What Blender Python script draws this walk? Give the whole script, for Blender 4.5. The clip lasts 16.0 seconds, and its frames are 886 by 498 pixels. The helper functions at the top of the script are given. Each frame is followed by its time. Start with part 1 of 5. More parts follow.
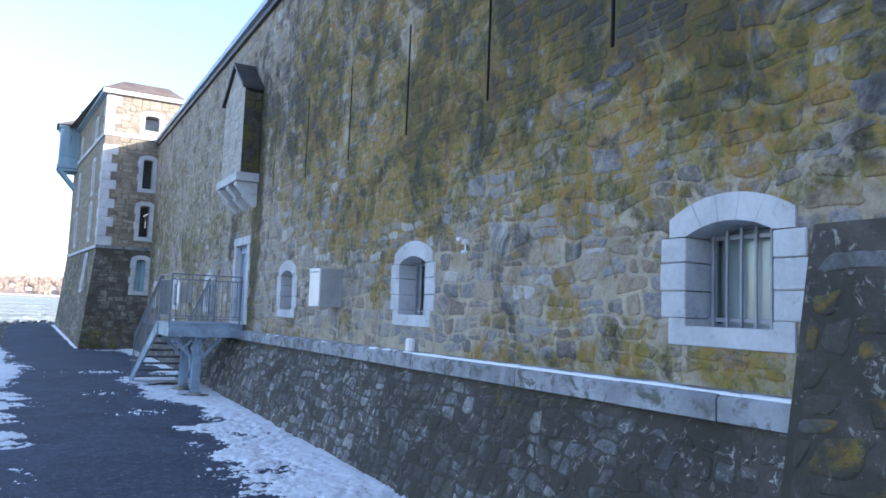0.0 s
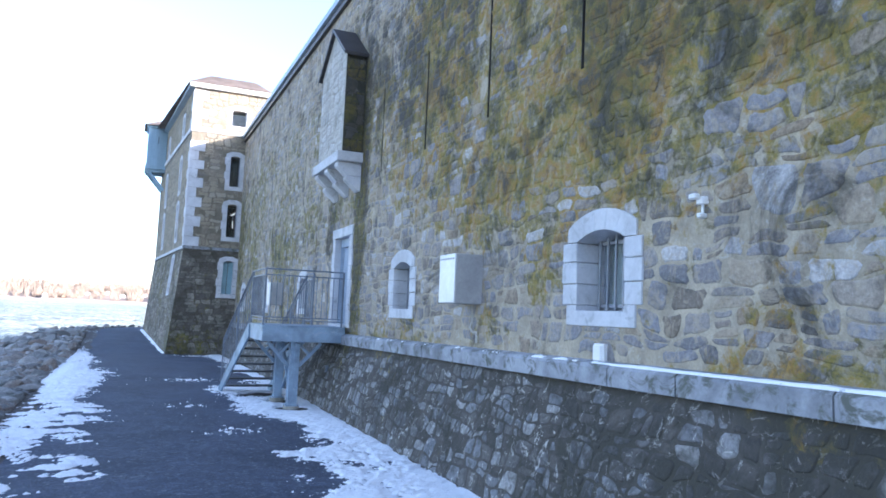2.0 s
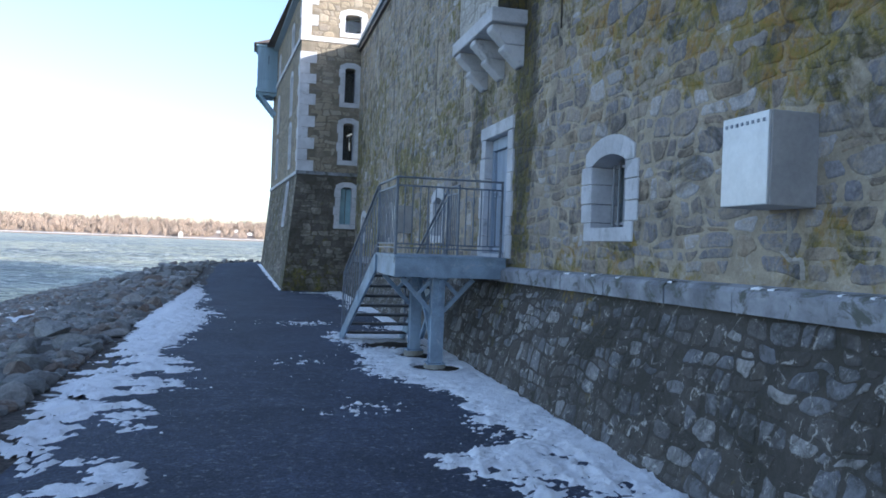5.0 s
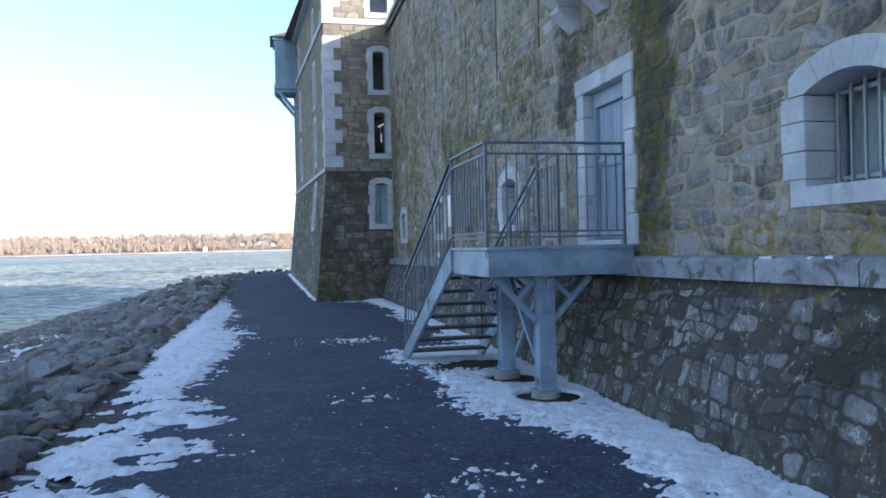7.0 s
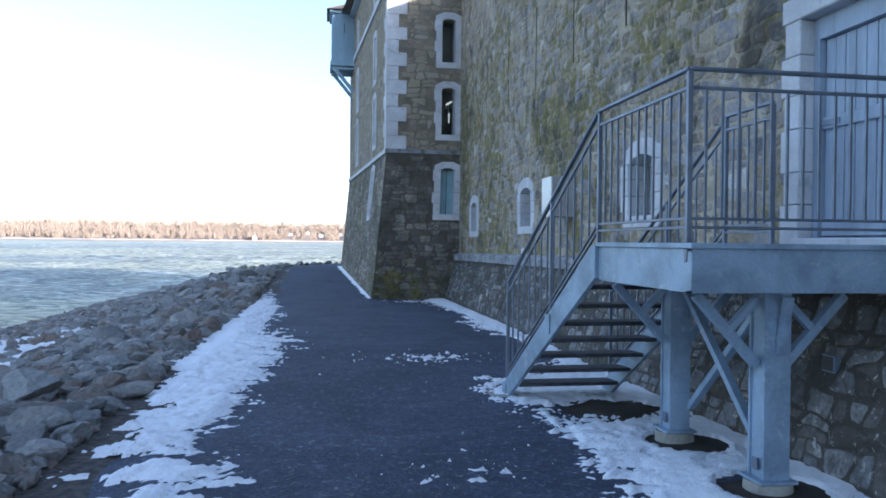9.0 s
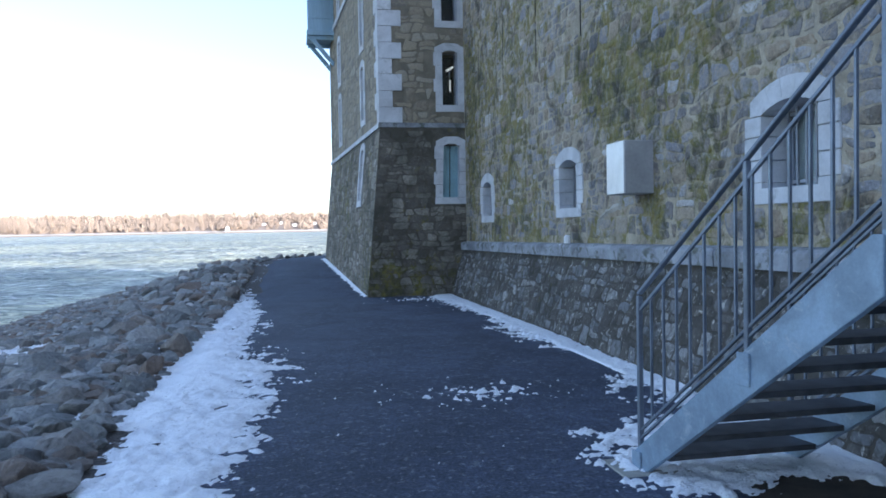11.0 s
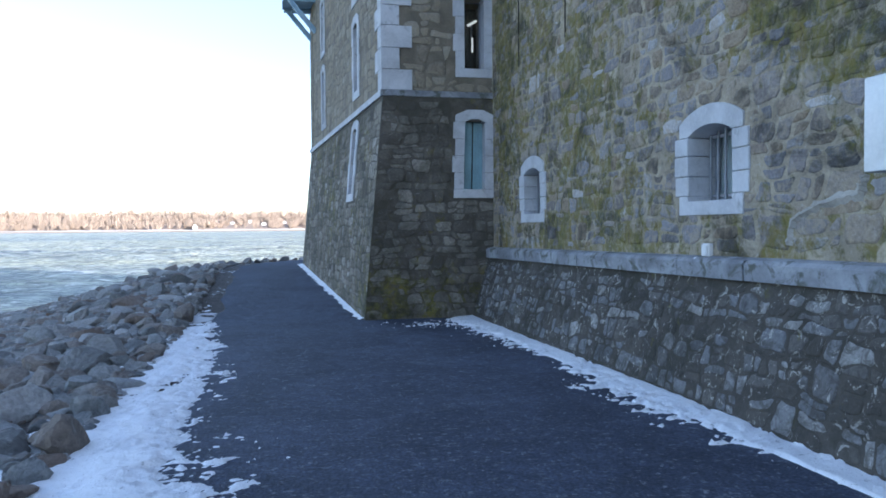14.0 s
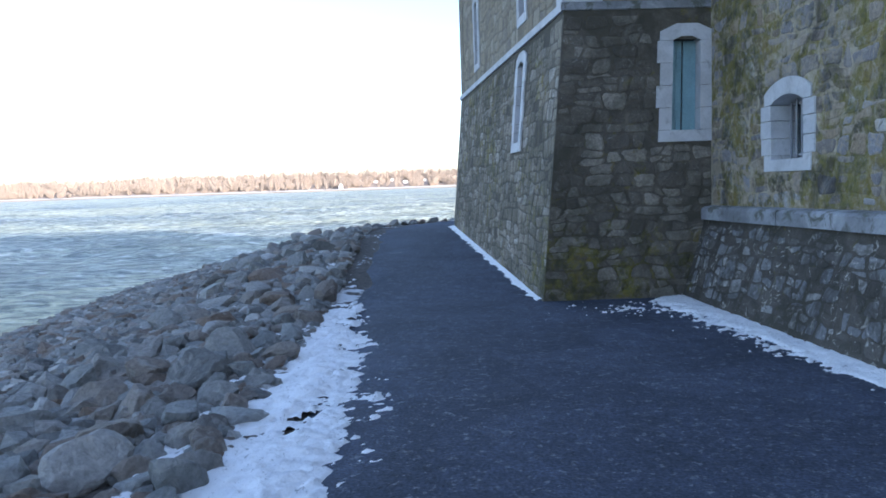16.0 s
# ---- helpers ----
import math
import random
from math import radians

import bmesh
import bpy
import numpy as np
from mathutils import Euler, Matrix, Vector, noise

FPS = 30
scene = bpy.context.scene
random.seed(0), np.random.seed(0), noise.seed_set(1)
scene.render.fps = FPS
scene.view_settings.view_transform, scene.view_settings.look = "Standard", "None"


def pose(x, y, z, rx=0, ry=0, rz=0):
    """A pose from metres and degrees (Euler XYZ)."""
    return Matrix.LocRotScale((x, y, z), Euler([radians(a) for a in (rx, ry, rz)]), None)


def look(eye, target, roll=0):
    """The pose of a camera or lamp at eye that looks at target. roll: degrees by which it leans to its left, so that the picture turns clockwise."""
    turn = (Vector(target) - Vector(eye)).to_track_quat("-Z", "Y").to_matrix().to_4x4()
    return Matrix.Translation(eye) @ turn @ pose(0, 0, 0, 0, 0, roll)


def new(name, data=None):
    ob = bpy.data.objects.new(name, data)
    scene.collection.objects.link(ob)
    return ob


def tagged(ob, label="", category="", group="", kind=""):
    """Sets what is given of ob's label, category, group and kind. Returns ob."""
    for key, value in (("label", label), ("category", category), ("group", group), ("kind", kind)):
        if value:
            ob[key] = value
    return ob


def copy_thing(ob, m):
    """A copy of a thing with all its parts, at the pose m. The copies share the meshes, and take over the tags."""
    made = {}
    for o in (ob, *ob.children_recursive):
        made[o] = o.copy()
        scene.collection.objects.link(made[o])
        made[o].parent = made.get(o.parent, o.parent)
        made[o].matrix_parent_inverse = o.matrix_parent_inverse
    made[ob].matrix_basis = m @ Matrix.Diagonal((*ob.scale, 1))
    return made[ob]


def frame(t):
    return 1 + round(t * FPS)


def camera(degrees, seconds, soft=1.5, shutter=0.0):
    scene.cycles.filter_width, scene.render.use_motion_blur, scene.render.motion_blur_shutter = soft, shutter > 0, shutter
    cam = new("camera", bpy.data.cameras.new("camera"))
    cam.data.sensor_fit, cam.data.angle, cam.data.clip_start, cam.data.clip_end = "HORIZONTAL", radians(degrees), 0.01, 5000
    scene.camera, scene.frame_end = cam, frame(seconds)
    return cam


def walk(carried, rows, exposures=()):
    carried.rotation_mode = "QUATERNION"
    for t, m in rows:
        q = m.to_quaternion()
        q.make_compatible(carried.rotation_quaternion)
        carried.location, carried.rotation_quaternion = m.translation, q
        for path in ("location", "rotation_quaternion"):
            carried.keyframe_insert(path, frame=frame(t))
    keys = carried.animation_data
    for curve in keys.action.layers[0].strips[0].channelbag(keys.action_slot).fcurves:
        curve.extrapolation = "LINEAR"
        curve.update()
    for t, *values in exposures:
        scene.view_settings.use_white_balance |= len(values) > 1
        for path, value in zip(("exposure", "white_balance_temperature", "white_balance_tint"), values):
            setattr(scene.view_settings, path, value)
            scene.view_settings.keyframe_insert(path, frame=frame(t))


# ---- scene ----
cam = camera(62.0, 16.0, 1.7)
PATH = [
    (0, (-4.296, -2.523, 2.103), (-3.336, -0.776, 2.27), 2.3),
    (0.5, (-4.194, -1.881, 2.085), (-3.172, -0.184, 2.361), 1.6),
    (1, (-4.186, -1.165, 2.063), (-3.1, 0.489, 2.354), 3.5),
    (1.5, (-4.119, -0.482, 1.997), (-3.189, 1.261, 2.31), 1.0),
    (2, (-4.06, 0.292, 1.926), (-3.285, 2.127, 2.106), 2.5),
    (2.5, (-4.009, 0.947, 1.893), (-3.271, 2.797, 2.066), 0.3),
    (3, (-3.924, 1.665, 1.87), (-3.381, 3.585, 2.01), -0.3),
    (3.5, (-3.83, 2.345, 1.866), (-3.254, 4.258, 1.956), 0.1),
    (4, (-3.668, 3.062, 1.838), (-3.213, 5.0, 2.036), -0.2),
    (4.5, (-3.624, 3.774, 1.774), (-3.168, 5.719, 1.875), 1.2),
    (5, (-3.556, 4.51, 1.742), (-3.061, 6.448, 1.735), 2.1),
    (5.2, (-3.572, 4.763, 1.775), (-3.157, 6.72, 1.782), 1.6),
    (7.3, (-3.757, 7.731, 1.623), (-3.318, 9.682, 1.613), -1.4),
    (7.5, (-3.763, 8.036, 1.652), (-3.317, 9.984, 1.589), -0.9),
    (8, (-3.847, 8.843, 1.63), (-3.434, 10.8, 1.588), 1.0),
    (8.5, (-3.826, 9.506, 1.607), (-3.477, 11.475, 1.574), -1.9),
    (9, (-3.878, 10.259, 1.597), (-3.564, 12.234, 1.579), 0.6),
    (9.2, (-3.909, 10.531, 1.622), (-3.608, 12.507, 1.553), 1.6),
    (11.3, (-4.267, 13.647, 1.67), (-3.882, 15.608, 1.612), -1.2),
    (11.5, (-4.313, 13.933, 1.687), (-3.929, 15.892, 1.571), -0.6),
    (12, (-4.363, 14.72, 1.678), (-3.995, 16.685, 1.61), -2.2),
    (12.5, (-4.415, 15.479, 1.67), (-3.988, 17.432, 1.629), 0.1),
    (13, (-4.344, 16.238, 1.667), (-3.867, 18.181, 1.663), -1.5),
    (13.5, (-4.335, 16.983, 1.659), (-3.936, 18.943, 1.647), -0.6),
    (14, (-4.301, 17.756, 1.676), (-3.842, 19.702, 1.618), -0.5),
    (14.5, (-4.307, 18.475, 1.685), (-4.06, 20.458, 1.588), -1.9),
    (15, (-4.352, 19.301, 1.709), (-4.038, 21.272, 1.585), -0.7),
    (15.5, (-4.403, 19.989, 1.724), (-4.272, 21.98, 1.581), -3.6),
    (16, (-4.489, 20.792, 1.712), (-4.406, 22.783, 1.541), -1.9),
]
walk(cam, [(t, look(eye, target, roll)) for t, eye, target, roll in PATH], [(t, stops, 5600, 19 if t < 5 else 15) for t, stops in ((0.0, 1.6), (0.5, 1.85), (1.0, 2.0), (2.0, 1.95), (2.5, 1.9), (3.0, 1.7), (3.5, 1.45), (4.0, 1.35), (4.5, 1.15), (5.0, 1.05), (7.5, 1.2), (8.0, 1.28), (9.0, 1.32), (12.5, 1.35), (16.0, 1.4))])

WALL_TOP = 8.93
SUN_WAY = Vector((1.0, -1.0, 0.375)).normalized()

# ---- world, sun, exposure ----
world = bpy.data.worlds.new("sky")
scene.world = world
world.use_nodes = True
wn = world.node_tree
sky = wn.nodes.new("ShaderNodeTexSky")
sky.sky_type = "NISHITA"
sky.sun_disc = False
sky.sun_elevation = math.asin(SUN_WAY.z)
sky.sun_rotation = radians(135)
sky.air_density, sky.dust_density, sky.ozone_density = 1.0, 1.2, 1.5
veil = wn.nodes.new("ShaderNodeHueSaturation")  # thin high cloud takes some of the blue out
veil.inputs["Saturation"].default_value, veil.inputs["Value"].default_value = 0.88, 1.1
wn.links.new(sky.outputs["Color"], veil.inputs["Color"])
wn.links.new(veil.outputs["Color"], wn.nodes["Background"].inputs["Color"])
wn.nodes["Background"].inputs["Strength"].default_value = 0.15

sun = new("sun", bpy.data.lights.new("sun", "SUN"))
sun.data.energy, sun.data.angle, sun.data.color = 4.0, radians(0.53), (1.0, 0.9, 0.76)
sun.matrix_world = look(SUN_WAY * 60, (0, 0, 0))


# ---- materials ----
def shader(name, rough=0.8, metal=0.0):
    m = bpy.data.materials.new(name)
    m.use_nodes = True
    p = m.node_tree.nodes["Principled BSDF"]
    p.inputs["Roughness"].default_value, p.inputs["Metallic"].default_value = rough, metal
    return m, m.node_tree, p


def link(tree, a, b):
    tree.links.new(a, b)


def place_node(tree, scale=(1, 1, 1)):
    g = tree.nodes.new("ShaderNodeNewGeometry")
    mp = tree.nodes.new("ShaderNodeMapping")
    mp.inputs["Scale"].default_value = scale
    link(tree, g.outputs["Position"], mp.inputs["Vector"])
    return mp.outputs["Vector"], g


def noise_node(tree, vec, scale, detail=4.0, rough=0.6, dist=0.0):
    n = tree.nodes.new("ShaderNodeTexNoise")
    n.inputs["Scale"].default_value, n.inputs["Detail"].default_value = scale, detail
    n.inputs["Roughness"].default_value, n.inputs["Distortion"].default_value = rough, dist
    link(tree, vec, n.inputs["Vector"])
    return n.outputs["Fac"]


def ramp(tree, fac, stops):
    r = tree.nodes.new("ShaderNodeValToRGB")
    el = r.color_ramp.elements
    while len(el) < len(stops):
        el.new(0.5)
    for e, (at, col) in zip(el, stops):
        e.position, e.color = at, (*col, 1)
    link(tree, fac, r.inputs["Fac"])
    return r.outputs["Color"]


def step(tree, fac, lo, hi):
    n = tree.nodes.new("ShaderNodeMapRange")
    n.interpolation_type = "SMOOTHSTEP"
    n.inputs["From Min"].default_value, n.inputs["From Max"].default_value = lo, hi
    link(tree, fac, n.inputs["Value"])
    return n.outputs["Result"]


def maths(tree, op, a, b=None):
    n = tree.nodes.new("ShaderNodeMath")
    n.operation = op
    for k, v in enumerate((a, b)):
        if v is None:
            continue
        if isinstance(v, (int, float)):
            n.inputs[k].default_value = v
        else:
            link(tree, v, n.inputs[k])
    return n.outputs[0]


def mixed(tree, fac, a, b, mode="MIX"):
    n = tree.nodes.new("ShaderNodeMix")
    n.data_type, n.blend_type = "RGBA", mode
    for sock, v in ((n.inputs[0], fac), (n.inputs[6], a), (n.inputs[7], b)):
        if isinstance(v, (int, float)):
            sock.default_value = v
        elif isinstance(v, tuple):
            sock.default_value = (*v, 1)
        else:
            link(tree, v, sock)
    return n.outputs[2]


def bumped(tree, p, fac, strength, distance):
    b = tree.nodes.new("ShaderNodeBump")
    b.inputs["Strength"].default_value, b.inputs["Distance"].default_value = strength, distance
    link(tree, fac, b.inputs["Height"])
    link(tree, b.outputs["Normal"], p.inputs["Normal"])


def random_of(tree, geo, island):
    if island:
        return geo.outputs["Random Per Island"]
    return tree.nodes.new("ShaderNodeObjectInfo").outputs["Random"]


MOSS_AT = [(2.4, 3.7, 1.7, 0.8, 0.1), (8.4, 3.5, 1.0, 0.8, 0.13), (6.4, 4.2, 1.8, 1.2, 0.14), (5.5, 3.3, 0.7, 0.4, 0.08), (8.5, 1.85, 0.45, 0.28, 0.16), (7.25, 2.45, 0.35, 0.5, 0.14), (4.4, 5.0, 1.6, 1.3, 0.1), (2.9, 2.2, 0.3, 0.25, 0.12), (0.5, 4.0, 1.1, 0.9, 0.16), (1.0, 1.8, 0.45, 0.2, 0.16), (14.2, 3.0, 0.34, 3.4, 0.2), (21.5, 1.75, 0.35, 0.35, 0.2), (22.2, 3.6, 1.8, 0.8, 0.08), (27.5, 3.6, 1.0, 0.8, 0.1), (30.9, 4.6, 0.5, 2.8, 0.12), (31.6, 0.4, 0.35, 0.6, 0.08)]
BARE_AT = [(9.6, 2.4, 2.4, 0.9, 0.13), (3.6, 2.3, 1.8, 0.75, 0.09), (6.2, 1.8, 2.2, 0.4, 0.07), (12.4, 2.5, 1.3, 1.0, 0.1), (17.2, 2.6, 1.6, 1.0, 0.1), (24.4, 2.2, 2.0, 0.7, 0.06)]
DARK_AT = [(2.2, 4.2, 1.9, 1.0, 0.08), (8.2, 3.4, 1.0, 0.8, 0.1), (4.0, 0.6, 3.4, 1.1, 0.1), (6.2, 4.3, 1.3, 0.9, 0.08), (14.15, 4.2, 0.5, 3.4, 0.2), (12.6, 6.4, 1.9, 1.3, 0.06), (10.3, 5.6, 1.4, 1.0, 0.05), (16.4, 4.0, 0.45, 1.0, 0.14), (0.4, 4.4, 1.6, 1.2, 0.07)]


def patches(tree, geo, spots):
    """Soft-edged patches at known places of the long wall: (along, up, half width, half height, gain)."""
    total = None
    for u, v, ru, rv, gain in spots:
        n = tree.nodes.new("ShaderNodeVectorMath")
        n.operation = "MULTIPLY_ADD"
        n.inputs[1].default_value, n.inputs[2].default_value = (0, 1 / ru, 1 / rv), (0, -u / ru, -v / rv)
        link(tree, geo.outputs["Position"], n.inputs[0])
        d = tree.nodes.new("ShaderNodeVectorMath")
        d.operation = "LENGTH"
        link(tree, n.outputs[0], d.inputs[0])
        one = maths(tree, "MULTIPLY", step(tree, d.outputs["Value"], 1.35, 0.35), gain)
        total = one if total is None else maths(tree, "ADD", total, one)
    return total


def moss_mask(tree, vec, geo, amount, own=None):
    """Lichen and moss in patches of one to two metres, broken up at the edges, thinning out towards the wall's head."""
    big = noise_node(tree, vec, 0.42, 3.0, 0.55, 0.6)
    fine = noise_node(tree, vec, 4.2, 7.0, 0.72, 0.5)
    sep = tree.nodes.new("ShaderNodeSeparateXYZ")
    link(tree, geo.outputs["Position"], sep.inputs[0])
    head = maths(tree, "MULTIPLY", step(tree, sep.outputs["Z"], 5.5, 8.8), step(tree, sep.outputs["Y"], 6.0, 12.0))
    far = step(tree, sep.outputs["Y"], 14.0, 30.0)
    v = maths(tree, "ADD", maths(tree, "MULTIPLY", big, 0.5), maths(tree, "MULTIPLY", fine, 0.72))
    v = maths(tree, "SUBTRACT", v, maths(tree, "MULTIPLY", head, 0.10))
    v = maths(tree, "ADD", v, maths(tree, "MULTIPLY", far, 0.012))
    lush = maths(tree, "MULTIPLY", step(tree, sep.outputs["Z"], 2.8, 5.0), step(tree, sep.outputs["Y"], 15.0, 10.0))
    v = maths(tree, "ADD", v, maths(tree, "MULTIPLY", lush, 0.075))
    v = maths(tree, "ADD", v, maths(tree, "SUBTRACT", patches(tree, geo, MOSS_AT), patches(tree, geo, BARE_AT)))
    if own is not None:
        v = maths(tree, "SUBTRACT", v, maths(tree, "MULTIPLY", step(tree, own, 0.62, 0.68), 0.17))
    tuft = step(tree, noise_node(tree, vec, 9.0, 6.0, 0.75, 0.5), 0.36, 0.56)
    tuft = maths(tree, "ADD", maths(tree, "MULTIPLY", tuft, 0.6), 0.4)
    return maths(tree, "MULTIPLY", step(tree, v, 0.66 - amount, 0.77 - amount), tuft), fine


def moss_colour(tree, vec, geo):
    """Rusty yellow lichen on the older stretch, duller olive moss beyond the door."""
    n = noise_node(tree, vec, 1.6, 8.0, 0.76, 0.4)
    rusty = ramp(tree, n, [(0.36, (0.03, 0.028, 0.016)), (0.44, (0.095, 0.082, 0.015)), (0.5, (0.24, 0.185, 0.018)), (0.56, (0.33, 0.185, 0.022)), (0.62, (0.12, 0.085, 0.03)), (0.68, (0.05, 0.042, 0.028))])
    olive = ramp(tree, n, [(0.36, (0.03, 0.03, 0.016)), (0.45, (0.075, 0.072, 0.015)), (0.52, (0.165, 0.15, 0.02)), (0.58, (0.20, 0.155, 0.025)), (0.64, (0.09, 0.075, 0.03))])
    sep = tree.nodes.new("ShaderNodeSeparateXYZ")
    link(tree, geo.outputs["Position"], sep.inputs[0])
    return mixed(tree, step(tree, sep.outputs["Y"], 12.0, 15.0), rusty, olive)


def algae(tree, vec, geo):
    """Dark algae in blotches, heaviest high up on the older stretch of the wall."""
    sep = tree.nodes.new("ShaderNodeSeparateXYZ")
    link(tree, geo.outputs["Position"], sep.inputs[0])
    high = step(tree, sep.outputs["Z"], 3.2, 5.5)
    a = maths(tree, "MULTIPLY", maths(tree, "MULTIPLY", high, step(tree, sep.outputs["Y"], 15.5, 11.0)), 0.09)
    b = maths(tree, "MULTIPLY", maths(tree, "MULTIPLY", high, step(tree, sep.outputs["Y"], 8.0, 3.5)), 0.12)
    spots = maths(tree, "ADD", patches(tree, geo, DARK_AT), maths(tree, "ADD", a, b))
    return maths(tree, "ADD", noise_node(tree, vec, 1.1, 6.0, 0.72, 0.7), spots)


def masonry(name, tones, moss, island, grime=0.0, pale=0.0, smear=(0.42, 0.38, 0.31), wash=0.6, dark_from=0.36):
    """Rubble stone: one tone a stone, mineral speckle, pale lime blooms, dark algae and moss."""
    m, t, p = shader(name, 0.88)
    vec, geo = place_node(t)
    rnd = random_of(t, geo, island)
    col = ramp(t, rnd, tones)
    grain = noise_node(t, vec, 28.0, 6.0, 0.7)
    col = mixed(t, 0.55, col, ramp(t, grain, [(0.3, (0.25, 0.25, 0.25)), (0.5, (0.5, 0.5, 0.5)), (0.72, (0.85, 0.85, 0.85))]), "OVERLAY")
    vein = noise_node(t, vec, 6.0, 6.0, 0.7, 1.2)
    col = mixed(t, maths(t, "MULTIPLY", step(t, vein, 0.47, 0.60), wash), col, tuple(smear))
    if pale:
        lime = noise_node(t, vec, 8.5, 7.0, 0.75, 1.2)
        col = mixed(t, maths(t, "MULTIPLY", step(t, lime, 0.572, 0.615), pale), col, (0.55, 0.53, 0.48))
    if grime:
        dark = algae(t, vec, geo)
        col = mixed(t, maths(t, "MULTIPLY", step(t, dark, dark_from, dark_from + 0.22), grime), col, (0.028, 0.027, 0.025))
    own = maths(t, "FRACT", maths(t, "MULTIPLY", rnd, 17.3))
    mask, fine = moss_mask(t, vec, geo, moss, own)
    green = moss_colour(t, vec, geo)
    col = mixed(t, maths(t, "MULTIPLY", mask, 0.86), col, green)
    if grime:
        col = mixed(t, maths(t, "MULTIPLY", step(t, dark, dark_from + 0.04, dark_from + 0.26), 0.5), col, (0.045, 0.042, 0.026))
    link(t, col, p.inputs["Base Color"])
    bumped(t, p, maths(t, "ADD", grain, maths(t, "MULTIPLY", fine, 1.5)), 0.7, 0.02)
    return m


RUBBLE = [(0.0, (0.17, 0.16, 0.155)), (0.18, (0.29, 0.285, 0.30)), (0.34, (0.28, 0.215, 0.145)), (0.48, (0.37, 0.31, 0.235)), (0.64, (0.25, 0.245, 0.26)), (0.8, (0.19, 0.155, 0.115)), (0.93, (0.37, 0.36, 0.36)), (1.0, (0.54, 0.52, 0.50))]
DARK = [(0.0, (0.055, 0.05, 0.042)), (0.3, (0.10, 0.09, 0.075)), (0.5, (0.145, 0.135, 0.125)), (0.65, (0.17, 0.175, 0.185)), (0.82, (0.215, 0.215, 0.215)), (1.0, (0.34, 0.33, 0.31))]
# tones of the tower's foot: darker on the front, lighter on the flank
FRONT_FOOT = [(0.0, (0.10, 0.09, 0.075)), (0.5, (0.185, 0.165, 0.135)), (1.0, (0.33, 0.30, 0.25))]
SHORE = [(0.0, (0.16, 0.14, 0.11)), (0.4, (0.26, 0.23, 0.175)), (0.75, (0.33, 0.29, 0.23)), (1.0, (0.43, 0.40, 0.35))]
WARM = [(0.0, (0.20, 0.17, 0.13)), (0.3, (0.33, 0.28, 0.20)), (0.55, (0.26, 0.22, 0.16)), (0.8, (0.36, 0.32, 0.25)), (1.0, (0.16, 0.14, 0.12))]
stone_wall = masonry("wall_stone", RUBBLE, 0.095, False, 0.75, 0.25, (0.44, 0.365, 0.26), 0.6, 0.475)
stone_wall_far = masonry("wall_stone_joined", RUBBLE, 0.095, True, 0.75, 0.25, (0.44, 0.365, 0.26), 0.6, 0.475)
stone_foot = masonry("foot_stone", DARK, -0.075, False, 0.7, 0.8, (0.08, 0.072, 0.06), 0.7, 0.45)
stone_foot_far = masonry("foot_stone_joined", DARK, -0.075, True, 0.7, 0.8, (0.08, 0.072, 0.06), 0.7, 0.45)
PALE = [(0.0, (0.36, 0.35, 0.33)), (0.5, (0.46, 0.44, 0.40)), (1.0, (0.54, 0.53, 0.51))]
stone_pale = masonry("pale_stone", PALE, -0.2, True, 0, 0, (0.5, 0.47, 0.41))
stone_buttress = masonry("buttress_stone", DARK, 0.13, True, 0.35, 0.3, (0.12, 0.105, 0.08), 0.7)
stone_tower = masonry("tower_stone", WARM, -0.05, True, 0, 0, (0.33, 0.28, 0.20))
stone_tower_foot = masonry("tower_foot_stone", FRONT_FOOT, 0.01, True, 0.2, 0.25, (0.15, 0.13, 0.105))
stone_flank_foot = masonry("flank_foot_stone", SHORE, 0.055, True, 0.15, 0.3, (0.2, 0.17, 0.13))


def mortar(name, colour, moss, grime=0.0, dark_from=0.36, pale=0.0):
    m, t, p = shader(name, 0.92)
    vec, geo = place_node(t)
    grain = noise_node(t, vec, 35.0, 6.0, 0.7)
    blot = noise_node(t, vec, 2.2, 4.0, 0.6, 0.5)
    dark = tuple(c * 0.62 for c in colour)
    col = mixed(t, step(t, blot, 0.3, 0.7), dark, colour)
    col = mixed(t, 0.4, col, ramp(t, grain, [(0.3, (0.3, 0.3, 0.3)), (0.7, (0.72, 0.72, 0.72))]), "OVERLAY")
    if grime:
        col = mixed(t, maths(t, "MULTIPLY", step(t, algae(t, vec, geo), dark_from, dark_from + 0.22), grime), col, (0.03, 0.029, 0.027))
    if pale:
        col = mixed(t, maths(t, "MULTIPLY", step(t, noise_node(t, vec, 8.5, 7.0, 0.75, 1.2), 0.575, 0.62), pale), col, (0.5, 0.48, 0.43))
    mask, fine = moss_mask(t, vec, geo, moss)
    col = mixed(t, maths(t, "MULTIPLY", mask, 0.85), col, moss_colour(t, vec, geo))
    if grime:
        col = mixed(t, maths(t, "MULTIPLY", step(t, algae(t, vec, geo), dark_from + 0.04, dark_from + 0.26), 0.6), col, (0.045, 0.042, 0.026))
    link(t, col, p.inputs["Base Color"])
    bumped(t, p, maths(t, "ADD", grain, blot), 0.6, 0.015)
    return m


mortar_wall = mortar("lime_mortar", (0.49, 0.42, 0.31), 0.085, 0.6, 0.49, 0.45)
mortar_foot = mortar("foot_mortar", (0.10, 0.09, 0.075), -0.06, 0.5, 0.4, 0.55)
mortar_pale = mortar("pale_mortar", (0.50, 0.47, 0.41), -0.2)
mortar_tower = mortar("tower_mortar", (0.25, 0.215, 0.16), -0.06)
mortar_tower_foot = mortar("tower_foot_mortar", (0.17, 0.15, 0.12), 0.02, 0.25)


